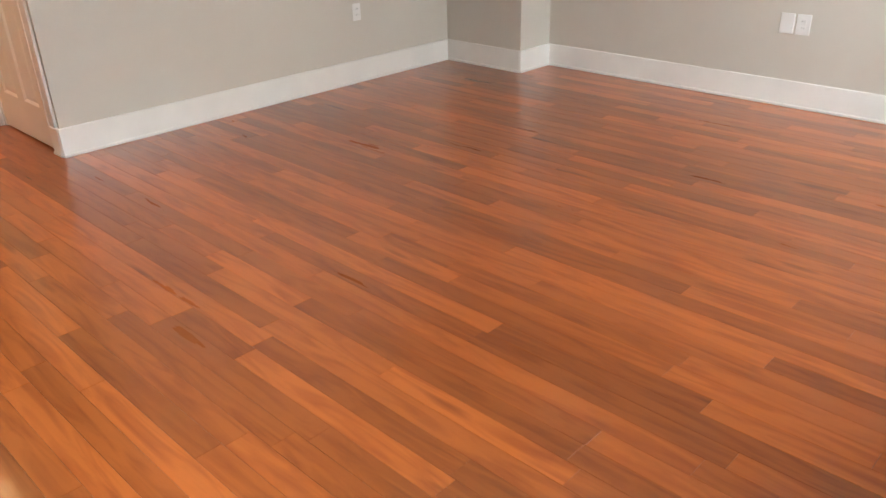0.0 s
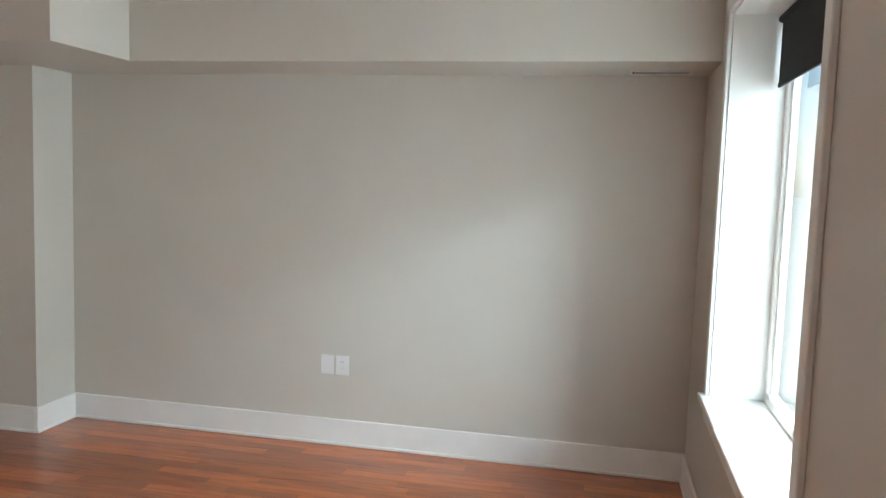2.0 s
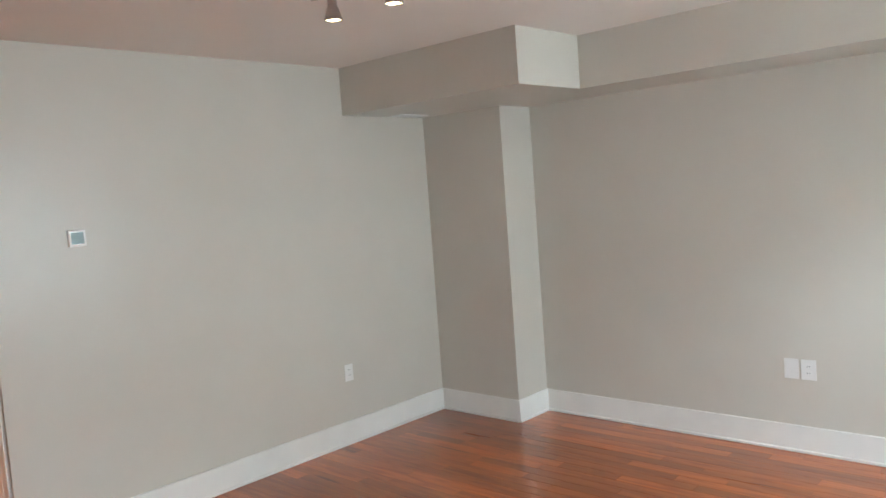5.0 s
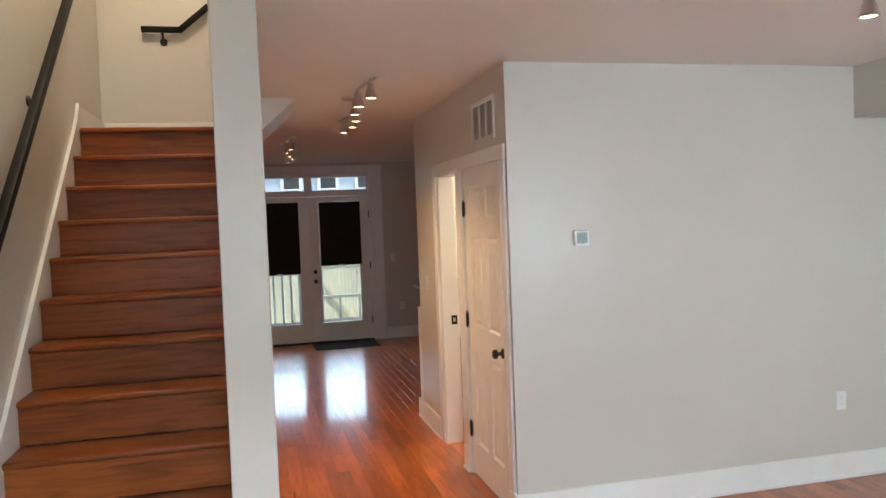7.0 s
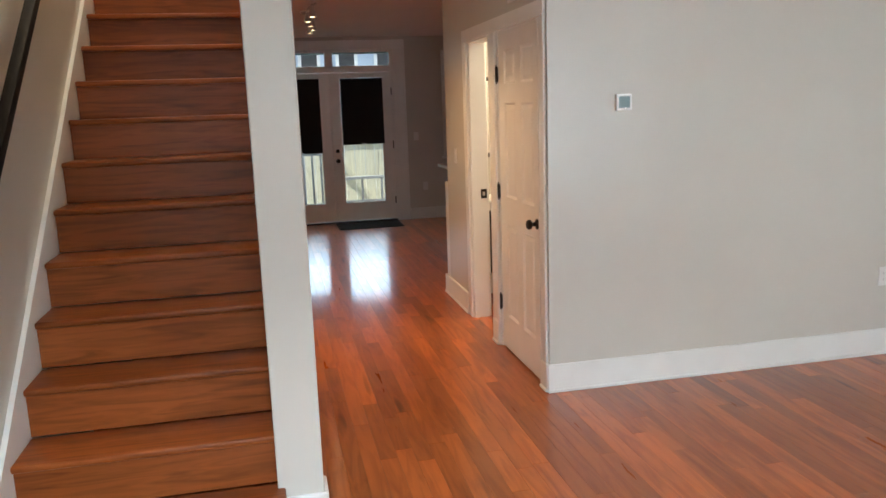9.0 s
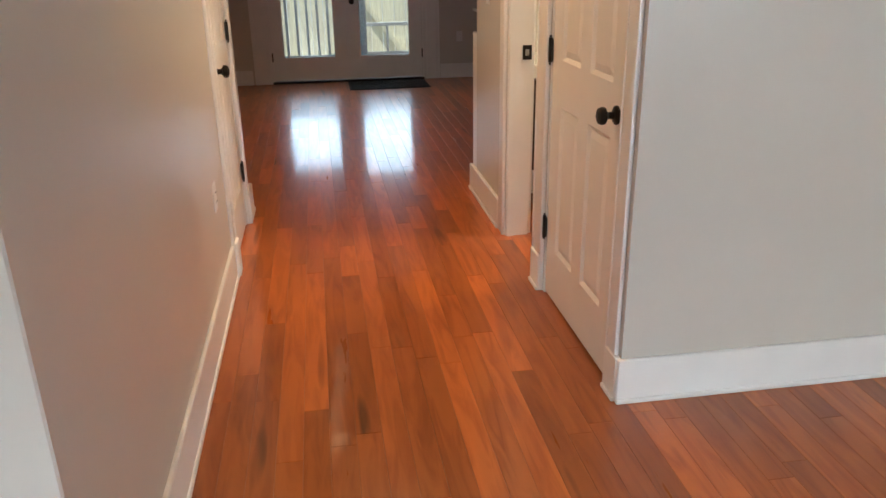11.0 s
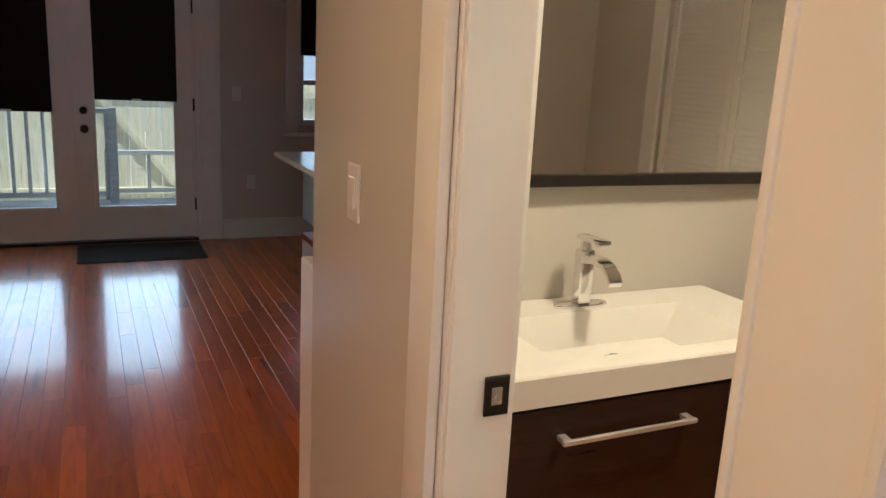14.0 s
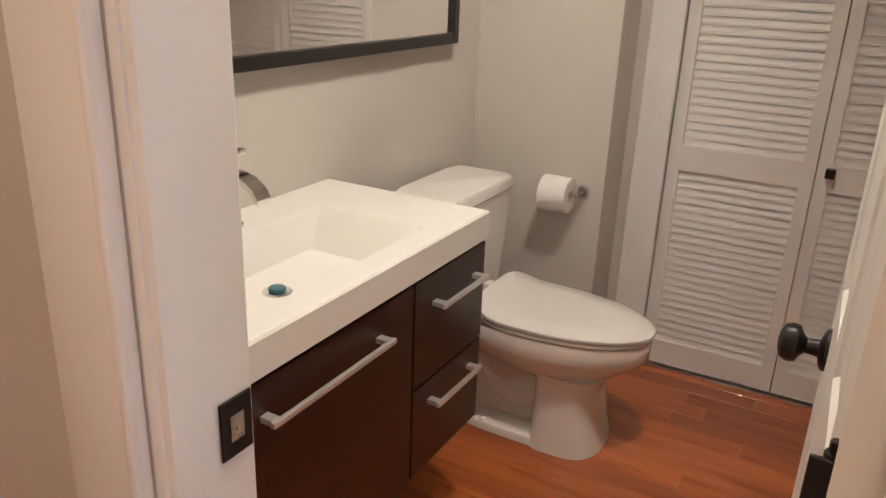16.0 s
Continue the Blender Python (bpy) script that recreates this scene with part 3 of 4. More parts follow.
# ---------------- stairs ----------------
RISE, GO, Y0 = 0.202, 0.241, -1.569
SX0, SX1 = XS, post_x0 + 0.03
st = thing("staircase", (SX0 + SX1) / 2, Y0 + GO, 0, "red-brown oak stairs with closed risers, going up", "staircase", kind="structure")
SW = (SX1 - SX0) / 2
N = 12
for k in range(1, N + 1):
    y, z = (k - 1) * GO, k * RISE
    last = k == N
    bm = bmesh.new()
    box(bm, -SW + 0.022, SW, y - 0.002, y + (1.0 if last else GO + 0.02), z - 0.03, z, 0.010, 3)
    part("tread", bm, TREAD, st, "", True)
    part("riser", boxes((-SW + 0.022, SW, y + 0.028, y + 0.046, z - RISE, z - 0.03)), TREAD, st)
# white skirt board along the stair wall
bm = bmesh.new()
sl = RISE / GO
a, b = -0.16, (N - 1) * GO
prof = [(a, 0.0), (a, (a + GO) * sl + 0.07), (b - 0.02, (b + GO - 0.02) * sl + 0.07), (b + 0.05, N * RISE + 0.165), (b + 0.05, N * RISE - 0.1), (a + 0.35, 0.0)]
loft(bm, [[(-SW + 0.001, y, z) for y, z in prof], [(-SW + 0.022, y, z) for y, z in prof]])
part("skirt_board", bm, WHITE, st, "white painted skirt board")
part("skirt_cap", boxes((-SW + 0.001, -SW + 0.02, b + 0.05, 2.3 - Y0 - GO, N * RISE, N * RISE + 0.15), (-SW + 0.02, SW, 2.3 - Y0 - GO - 0.016, 2.3 - Y0 - GO, N * RISE, N * RISE + 0.15), bev=0.003), WHITE, st)


def tube(name, pts, w, h, parent, material, label=""):
    """A square-edged rail along points."""
    bm = bmesh.new()
    for p, q in zip(pts, pts[1:]):
        p, q = Vector(p), Vector(q)
        m = Matrix.Translation((p + q) / 2) @ (q - p).to_track_quat('Y', 'Z').to_matrix().to_4x4()
        before = len(bm.verts)
        box(bm, -w / 2, w / 2, -(q - p).length / 2 - w * 0.35, (q - p).length / 2 + w * 0.35, -h / 2, h / 2, 0.006, 2)
        bm.verts.ensure_lookup_table()
        for v in bm.verts[before:]:
            v.co = m @ v.co
    return part(name, bm, material, parent, label, True)


def bracket(parent, x, y, z, nx, ny):
    """Wall rose and bent arm; the wall lies against (nx, ny)."""
    bm = bmesh.new()
    c = Vector((x, y, z))
    n = Vector((nx, ny, 0))
    cyl(bm, c - n * 0.001, c + n * 0.012, 0.03, 0.026, 14)
    cyl(bm, c + n * 0.012, c + n * 0.075, 0.009, seg=10)
    cyl(bm, c + n * 0.07, c + n * 0.07 + Vector((0, 0, 0.06)), 0.009, seg=10)
    return part("bracket", bm, BRONZE, parent, "dark metal rail bracket", True)


hr = thing("handrail", XS, -0.9, 1.6, "dark wooden handrail on brackets along stair wall", "handrail", "stair handrails")
rail_pts = [(0.075, -0.98, -0.62), (0.075, -0.62, -0.60), (0.075, 1.95, 1.63), (0.02, 2.02, 1.63)]
tube("rail", rail_pts, 0.045, 0.05, hr, RAIL)
for s in (0.37, 0.82):
    y = -0.62 + s * 2.12
    bracket(hr, 0.0, y, -0.60 + s * 1.84 - 0.085, 1, 0)

hr2 = thing("handrail", -1.99, 2.3, 3.18, "dark upper handrail bent along landing wall", "handrail", "stair handrails")
tube("rail", [(-0.14, -0.075, 0.10), (0.13, -0.075, 0.10), (0.34, -0.075, 0.28)], 0.04, 0.045, hr2, RAIL)
bracket(hr2, 0.0, 0.0, 0.02, 0, -1)


# ---------------- wall plates, vents, thermostat ----------------
def plate(x, y, z, rz, kind, label, w=0.072, h=0.118):
    """Wall plate whose face looks along local -y."""
    p = thing("wall_plate", x, y, z, label, kind, "wall plates", rz)
    part("plate", boxes((-w / 2, w / 2, -0.006, 0, -h / 2, h / 2), bev=0.0025, seg=2), PLATE, p)
    if kind == "outlet":
        for s in (-1, 1):
            part("socket", boxes((-0.017, 0.017, -0.0085, -0.006, s * 0.02 - 0.014, s * 0.02 + 0.014), bev=0.001), PLATE, p)
            # dark bars on the face imitate shade inside the open slots
            part("slots", boxes((-0.008, -0.006, -0.0092, -0.0085, s * 0.02 - 0.004, s * 0.02 + 0.006), (0.006, 0.008, -0.0092, -0.0085, s * 0.02 - 0.003, s * 0.02 + 0.005)), SLOT, p)
    elif kind == "light switch":
        part("rocker", boxes((-0.016, 0.016, -0.0105, -0.006, -0.033, 0.033), bev=0.002), PLATE, p)
    return p


plate(2.177, 0, 0.498, 0, "outlet", "white duplex outlet on the greige wall")
plate(XR, -2.545, 0.506, -90, "blank plate", "white blank plate beside a duplex outlet", 0.085, 0.122)
plate(XR, -2.643, 0.506, -90, "outlet", "white duplex outlet beside a blank plate", 0.085, 0.122)
plate(0, 2.122, 1.22, -90, "light switch", "white rocker switch by the bathroom door")
plate(XH, 1.025, 0.50, 90, "outlet", "white outlet low on the hallway wall")
plate(-2.1, YB, 0.516, 0, "outlet", "white outlet on the dim rear wall")
plate(0.733, YB, 0.477, 0, "outlet", "white outlet beside the french doors")
plate(0.62, YB, 1.2, 0, "light switch", "white switch beside the french doors")

th = thing("thermostat", 0.43, 0, 1.608, "square white thermostat with grey screen on wall", "thermostat")
part("housing", boxes((-0.045, 0.045, -0.022, 0, -0.044, 0.044), bev=0.004, seg=2), PLATE, th)
part("screen", boxes((-0.032, 0.032, -0.0235, -0.022, -0.030, 0.031)), SCREEN, th, "grey-green display")
part("bezel", boxes((-0.036, 0.036, -0.0228, -0.0218, -0.034, 0.036), bev=0.0004), NICKEL, th)

rg = thing("return_grille", 0, 0.41, 2.335, "white louvred air return grille above door", "air vent")
part("frame", boxes((-0.012, 0, -0.23, -0.20, -0.125, 0.125), (-0.012, 0, 0.20, 0.23, -0.125, 0.125), (-0.012, 0, -0.20, 0.20, 0.10, 0.125), (-0.012, 0, -0.20, 0.20, -0.125, -0.10),
     (-0.010, 0, -0.075, -0.06, -0.10, 0.10), (-0.010, 0, 0.06, 0.075, -0.10, 0.10), bev=0.002), PLATE, rg)
# dark sheet paints the shade of the duct behind the slats
part("backing", boxes((-0.002, -0.0008, -0.20, 0.20, -0.10, 0.10)), SLOT, rg)
for k in range(15):
    z = -0.094 + k * 0.0134
    bm = bmesh.new()
    v = [bm.verts.new(p) for p in ((-0.0025, -0.20, z + 0.007), (-0.009, -0.20, z - 0.001), (-0.009, 0.20, z - 0.001), (-0.0025, 0.20, z + 0.007),
                                   (-0.0025, -0.20, z + 0.009), (-0.009, -0.20, z + 0.001), (-0.009, 0.20, z + 0.001), (-0.0025, 0.20, z + 0.009))]
    for q in ((0, 1, 2, 3), (4, 7, 6, 5), (0, 4, 5, 1), (1, 5, 6, 2), (2, 6, 7, 3), (3, 7, 4, 0)):
        bm.faces.new([v[i] for i in q])
    part("slat", bm, PLATE, rg)


def ceiling_register(x, y, z, w, d, label):
    r = thing("ceiling_register", x, y, z, label, "air vent", "soffit registers")
    part("frame", boxes((-w, w, -d, -d + 0.012, -0.006, 0), (-w, w, d - 0.012, d, -0.006, 0), (-w, -w + 0.012, -d + 0.012, d - 0.012, -0.006, 0),
         (w - 0.012, w, -d + 0.012, d - 0.012, -0.006, 0)), PLATE, r)
    # no duct is cut; this dark sheet gives its shade as colour
    part("backing", boxes((-w + 0.012, w - 0.012, -d + 0.012, d - 0.012, -0.0022, -0.001)), SLOT, r)
    n = int(2 * (max(w, d) - 0.012) / 0.016)
    for k in range(n):
        o = -max(w, d) + 0.018 + k * 0.016
        part("slat", boxes((o, o + 0.006, -d + 0.012, d - 0.012, -0.007, -0.0022) if w > d else (-w + 0.012, w - 0.012, o, o + 0.006, -0.007, -0.0022)), PLATE, r)


ceiling_register(3.32, -4.44, 2.28, 0.065, 0.16, "white slotted air register under the soffit")
ceiling_register(2.85, -0.12, 2.28, 0.14, 0.06, "white slotted air register under the soffit")


# ---------------- track lights ----------------
def track_light(x, y, angle, n, span, label, power):
    t = thing("track_light", x, y, H + 0.012, label, "track light", "ceiling track lights", angle)
    bm = bmesh.new()
    lathe(bm, [(0.075, -0.011), (0.075, -0.026), (0.062, -0.036), (0.012, -0.038)], pose(-0.02, 0, 0), 24)
    part("canopy", bm, NICKEL, t, "", True)
    bm = bmesh.new()
    cyl(bm, (0, 0, -0.02), (0, 0, -0.05), 0.009, seg=10)
    pts = [Vector((0.05 * math.sin(3.14 * 2 * (k / 32 - 0.5)), span * (k / 32 - 0.5), -0.05)) for k in range(33)]
    for p, q in zip(pts, pts[1:]):
        cyl(bm, p, q, 0.009, seg=8)
    part("bar", bm, NICKEL, t, "", True)
    for k in range(n):
        f = (k + 0.5) / n - 0.5
        yy, xx = span * f * (n / (n - 0.4)), 0.05 * math.sin(6.28 * f)
        bm = bmesh.new()
        cyl(bm, (xx, yy, -0.038), (xx, yy, -0.075), 0.008, seg=8)
        lathe(bm, [(0.010, -0.060), (0.019, -0.066), (0.020, -0.098), (0.025, -0.106), (0.038, -0.150), (0.040, -0.153), (0.040, -0.158),
                   (0.037, -0.158), (0.034, -0.150), (0.012, -0.146)], pose(xx, yy, 0), 18)
        hd = part("lamp_head", bm, NICKEL, t, "", True)
        bm = bmesh.new()
        lathe(bm, [(0.031, -0.1502), (0.030, -0.1535), (0.012, -0.156)], pose(xx, yy, 0), 16)
        part("bulb", bm, BULB, hd, "glowing warm bulb", True)
        if power:
            m = t.matrix_world @ pose(xx, yy, -0.168)
            lamp("bulb_light", 'SPOT', m, power, WARM, cone=118, r=0.055)
    return t


track_light(-0.665, 1.235, 0, 6, 1.95, "brushed nickel six-lamp track light, lit", 17)
track_light(-0.96, 4.27, 0, 5, 1.84, "brushed nickel track light in the rear room", 13)
track_light(0.91, -2.45, 0, 6, 1.9, "brushed nickel track light in the living room", 5)

# ---------------- bathroom ----------------
VX0, VX1, VY0, VY1 = 0.19, 1.226, 1.898, 2.388
CZ0, CZ1 = 0.792, 0.863
vt = thing("vanity_cabinet", 0.68, 2.1, 0.28, "espresso wall-hung vanity with chrome bar pulls", "vanity")
part("body", boxes((VX0 - 0.68 + 0.003, VX1 - 0.68 - 0.003, VY0 + 0.022 - 2.1, VY1 - 2.1, 0, 0.46), (VX0 - 0.68 + 0.003, VX0 - 0.66, VY0 + 0.022 - 2.1, VY1 - 2.1, 0.46, 0.511), (VX1 - 0.70, VX1 - 0.68 - 0.003, VY0 + 0.022 - 2.1, VY1 - 2.1, 0.46, 0.511), bev=0.002), ESPRESSO, vt)


def drawer(x0, x1, z0, z1, hx0, hx1, hz):
    d = part("drawer_front", boxes((x0 - 0.68, x1 - 0.68, VY0 + 0.004 - 2.1, VY0 + 0.022 - 2.1, z0 - 0.28, z1 - 0.28), bev=0.0025, seg=2), ESPRESSO, vt)
    yy = VY0 + 0.004 - 2.1
    bm = bmesh.new()
    box(bm, hx0 - 0.68, hx1 - 0.68, yy - 0.036, yy - 0.026, hz - 0.28 - 0.006, hz - 0.28 + 0.006, 0.0015)
    for hx in (hx0 + 0.004, hx1 - 0.024):
        box(bm, hx - 0.68, hx + 0.02 - 0.68, yy - 0.027, yy, hz - 0.28 - 0.006, hz - 0.28 + 0.006, 0.001)
    part("pull", bm, SATIN, d, "satin chrome bar pull")


drawer(VX0 + 0.004, 0.880, 0.284, 0.784, 0.392, 0.758, 0.715)
drawer(0.886, VX1 - 0.004, 0.524, 0.784, 0.955, 1.178, 0.712)
drawer(0.886, VX1 - 0.004, 0.284, 0.518, 0.947, 1.170, 0.464)

sk = thing("sink_top", 0.68, 2.1, CZ0, "thick white sink top with sloped rectangular basin", "sink")
bm = bmesh.new()
X0, X1, Yf, Yb = VX0 - 0.68, VX1 + 0.002 - 0.68, VY0 - 2.1, VY1 - 2.1
top = CZ1 - CZ0


def rect(x0, x1, y0, y1, z):
    return [(x0, y0, z), (x1, y0, z), (x1, y1, z), (x0, y1, z)]


loft(bm, [rect(X0, X1, Yf, Yb, 0), rect(X0, X1, Yf, Yb, top - 0.005), rect(X0 + 0.005, X1 - 0.005, Yf + 0.005, Yb, top),
          rect(0.42 - 0.68, 1.018 - 0.68, 1.962 - 2.1, 2.26 - 2.1, top), rect(0.423 - 0.68, 1.015 - 0.68, 1.965 - 2.1, 2.257 - 2.1, top - 0.004),
          rect(0.50 - 0.68, 0.962 - 0.68, 1.985 - 2.1, 2.245 - 2.1, top - 0.095), rect(0.52 - 0.68, 0.945 - 0.68, 2.0 - 2.1, 2.235 - 2.1, top - 0.10)], False)
bm.faces.new([v for v in list(bm.verts)[-4:]])
part("basin", bm, SINK, sk, "", True)
bm = bmesh.new()
lathe(bm, [(0.032, 0), (0.032, 0.003), (0.026, 0.0045)], pose(0.045, 0.045, top - 0.0995), 24)
part("drain_ring", bm, CHROME, sk, "", True)
bm = bmesh.new()
lathe(bm, [(0.018, 0.002), (0.019, 0.010), (0.017, 0.0125), (0.008, 0.0135)], pose(0.045, 0.045, top - 0.0995), 24)
part("drain_stopper", bm, TEAL, sk, "blue-green film on the stopper", True)

fc = thing("faucet", 0.715, 2.305, CZ1, "polished chrome single-lever waterfall faucet on deck", "faucet")
bm = bmesh.new()
loft(bm, [[(0.085 * math.cos(a) * (1 - 0.0 * z), 0.028 * math.sin(a), z) for a in [2 * math.pi * k / 32 for k in range(32)]] for z in (0.0, 0.006)]
     + [[(0.08 * math.cos(a), 0.024 * math.sin(a), 0.009) for a in [2 * math.pi * k / 32 for k in range(32)]]])
part("base_plate", bm, CHROME, fc, "", True)
part("body", boxes((-0.021, 0.021, -0.02, 0.02, 0.009, 0.16), bev=0.006, seg=3), CHROME, fc, "", True)
bm = bmesh.new()
sp = [(-0.015, 0.125, 0.152), (-0.06, 0.134, 0.150), (-0.10, 0.130, 0.142), (-0.128, 0.114, 0.124), (-0.14, 0.092, 0.104)]
loft(bm, [[(-0.02, y, z0), (0.02, y, z0), (0.02, y - 0.004, z1), (-0.02, y - 0.004, z1)] for y, z0, z1 in sp])
part("spout", bm, CHROME, fc, "", True)
bm = bmesh.new()
cyl(bm, (0, 0, 0.16), (0, 0, 0.185), 0.015, seg=16)
box(bm, -0.02, 0.02, -0.085, 0.022, 0.185, 0.199, 0.005, 2)
part("lever", bm, CHROME, fc, "", True)

mr = thing("wall_mirror", 1.03, 2.39, 1.185, "long wall mirror in a thin black frame", "mirror")
MW, MH = 0.842, 0.66
part("backing", boxes((-MW + 0.03, MW - 0.03, -0.024, -0.001, 0.03, MH - 0.03)), BLACKFRAME, mr)
part("mirror_glass", boxes((-MW + 0.03, MW - 0.03, -0.028, -0.024, 0.03, MH - 0.03)), MIRROR, mr, "clear mirror glass")
for r in ((-MW, -MW + 0.034, 0, MH), (MW - 0.034, MW, 0, MH), (-MW + 0.034, MW - 0.034, 0, 0.034), (-MW + 0.034, MW - 0.034, MH - 0.034, MH)):
    part("frame", boxes((r[0], r[1], -0.042, -0.001, r[2], r[3]), bev=0.004, seg=2), BLACKFRAME, mr)


def oval(cx, cy, rx, ry_front, ry_back, z, n=36, sq=0.0, fsq=0.0):
    pts = []
    for k in range(n):
        a = 2 * math.pi * k / n
        c, s = math.cos(a), math.sin(a)
        p = 1 - (sq if s > 0 else fsq)
        pts.append((cx + rx * math.copysign(abs(c) ** p, c), cy + (ry_back if s > 0 else ry_front) * math.copysign(abs(s) ** p, s), z))
    return pts


def toilet(x, y):
    t = thing("toilet", x, y, 0, "white two-piece toilet with its oval lid closed", "toilet")
    bm = bmesh.new()
    loft(bm, [oval(0, -0.33, r, f, 0.25, z, sq=0.5, fsq=0.35) for r, f, z in ((0.142, 0.242, 0), (0.142, 0.242, 0.014), (0.136, 0.236, 0.024), (0.11, 0.21, 0.03))])
    part("foot", bm, CERAMIC, t, "", True)
    bm = bmesh.new()
    loft(bm, [oval(0, -0.43, r, f, 0.07, z, sq=0.5, fsq=0.32) for r, f, z in ((0.152, 0.152, 0.0), (0.149, 0.148, 0.02), (0.139, 0.134, 0.08), (0.131, 0.120, 0.17), (0.134, 0.126, 0.225), (0.142, 0.155, 0.262))])
    part("pedestal", bm, CERAMIC, t, "", True)
    # curved trapway behind the pedestal
    bm = bmesh.new()
    way = ((-0.40, 0.20, 0.070), (-0.33, 0.145, 0.074), (-0.27, 0.11, 0.076), (-0.21, 0.13, 0.078), (-0.17, 0.20, 0.080), (-0.13, 0.28, 0.082), (-0.10, 0.37, 0.085))
    loft(bm, [[(r * 1.05 * math.cos(2 * math.pi * k / 20), yy + 0.5 * r * math.sin(2 * math.pi * k / 20), z + 0.8 * r * math.sin(2 * math.pi * k / 20)) for k in range(20)]
              for yy, z, r in way])
    box(bm, -0.055, 0.055, -0.36, -0.10, 0.03, 0.30, 0.01, 2)
    part("trapway", bm, CERAMIC, t, "", True)
    bm = bmesh.new()
    loft(bm, [oval(0, -0.41, 0.10, 0.13, 0.12, 0.225, sq=0.35), oval(0, -0.40, 0.130, 0.175, 0.20, 0.25, sq=0.3), oval(0, -0.37, 0.160, 0.255, 0.29, 0.285, sq=0.28),
              oval(0, -0.34, 0.182, 0.325, 0.29, 0.318, sq=0.25), oval(0, -0.33, 0.187, 0.350, 0.29, 0.335, sq=0.25), oval(0, -0.33, 0.189, 0.353, 0.29, 0.375, sq=0.25),
              oval(0, -0.33, 0.184, 0.347, 0.28, 0.390, sq=0.25)])
    part("bowl", bm, CERAMIC, t, "", True)
    bm = bmesh.new()
    loft(bm, [oval(0, -0.33, 0.182, 0.348, 0.17, 0.392, sq=0.35), oval(0, -0.33, 0.188, 0.354, 0.175, 0.396, sq=0.35), oval(0, -0.33, 0.188, 0.354, 0.175, 0.404, sq=0.35),
              oval(0, -0.33, 0.182, 0.348, 0.17, 0.407, sq=0.35)])
    part("seat", bm, CERAMIC, t, "", True)
    # the lid sweeps up towards its hinges
    bm = bmesh.new()
    loft(bm, [[(px, py, pz + 0.042 * max(0.0, (py + 0.275) / 0.12) ** 2 * up) for px, py, pz in oval(0, -0.33, rx, rf, rb, z, 48, sq=0.55)]
              for rx, rf, rb, z, up in ((0.182, 0.350, 0.17, 0.409, 0.5), (0.190, 0.358, 0.176, 0.413, 0.9), (0.190, 0.357, 0.176, 0.420, 1.0),
                                        (0.180, 0.345, 0.170, 0.427, 1.0), (0.12, 0.24, 0.13, 0.430, 0.9), (0.05, 0.10, 0.06, 0.431, 0.6))])
    part("lid", bm, CERAMIC, t, "", True)
    for s in (-1, 1):
        part("hinge_cap", boxes((s * 0.075 - 0.022, s * 0.075 + 0.022, -0.125, -0.09, 0.388, 0.425), bev=0.006, seg=2), CERAMIC, t, "", True)
    bm = bmesh.new()
    loft(bm, [[(sx * w, yy, z) for sx, yy in ((-1, f), (-0.92, f - 0.02), (0.92, f - 0.02), (1, f), (1, 0.095), (-1, 0.095))]
              for w, f, z in ((0.165, -0.06, 0.37), (0.19, -0.07, 0.40), (0.205, -0.078, 0.55), (0.218, -0.085, 0.725))])
    part("tank", bm, CERAMIC, t, "", True)
    bm = bmesh.new()
    loft(bm, [[(sx * w, yy + o, z) for sx, yy in ((-1, -0.065), (-0.96, -0.095), (-0.86, -0.108), (0.86, -0.108), (0.96, -0.095), (1, -0.065), (1, 0.1), (-1, 0.1))]
              for w, o, z in ((0.222, 0, 0.727), (0.232, -0.004, 0.732), (0.232, -0.004, 0.758), (0.224, 0, 0.768), (0.15, 0.01, 0.773))])
    part("tank_lid", bm, CERAMIC, t, "", True)
    for s in (-1, 1):
        bm = bmesh.new()
        lathe(bm, [(0.013, 0.02), (0.013, 0.03), (0.008, 0.036)], pose(s * 0.118, -0.20, 0), 12)
        part("bolt_cap", bm, CERAMIC, t, "", True)
    bm = bmesh.new()
    cyl(bm, (-0.2, -0.09, 0.66), (-0.2, -0.105, 0.66), 0.014, seg=14)
    box(bm, -0.21, -0.13, -0.112, -0.104, 0.652, 0.668, 0.002)
    part("flush_lever", bm, CHROME, t, "chrome flush lever", True)
    return t


toilet(1.70, 2.245)

tp = thing("toilet_paper_holder", 2.10, 2.025, 0.70, "wall holder with a full white paper roll", "paper holder")
bm = bmesh.new()
for s in (-1,):
    cyl(bm, (0, s * 0.075, 0), (-0.014, s * 0.075, 0), 0.022, 0.018, 14)
    cyl(bm, (-0.012, s * 0.075, 0), (-0.07, s * 0.075, 0), 0.008, seg=10)
cyl(bm, (-0.066, -0.08, 0), (-0.066, 0.07, 0), 0.008, seg=10)
part("arm", bm, NICKEL, tp, "brushed nickel arm", True)
bm = bmesh.new()
cr, ro = 0.02, 0.062
n = 28
rings = []
for r, yy in ((cr, -0.05), (ro - 0.002, -0.05), (ro, -0.048), (ro, 0.048), (ro - 0.002, 0.05), (cr, 0.05)):
    rings.append([(-0.066 + r * math.cos(2 * math.pi * k / n), yy, -0.006 + r * math.sin(2 * math.pi * k / n)) for k in range(n)])
loft(bm, rings + [rings[0]], False)
part("paper_roll", bm, PAPER, tp, "full white paper roll", True)

# louvred bifold closet doors
bf = thing("door_4", 2.33, 1.725, 0, "white louvred bifold closet doors, shut", "door", kind="structure")


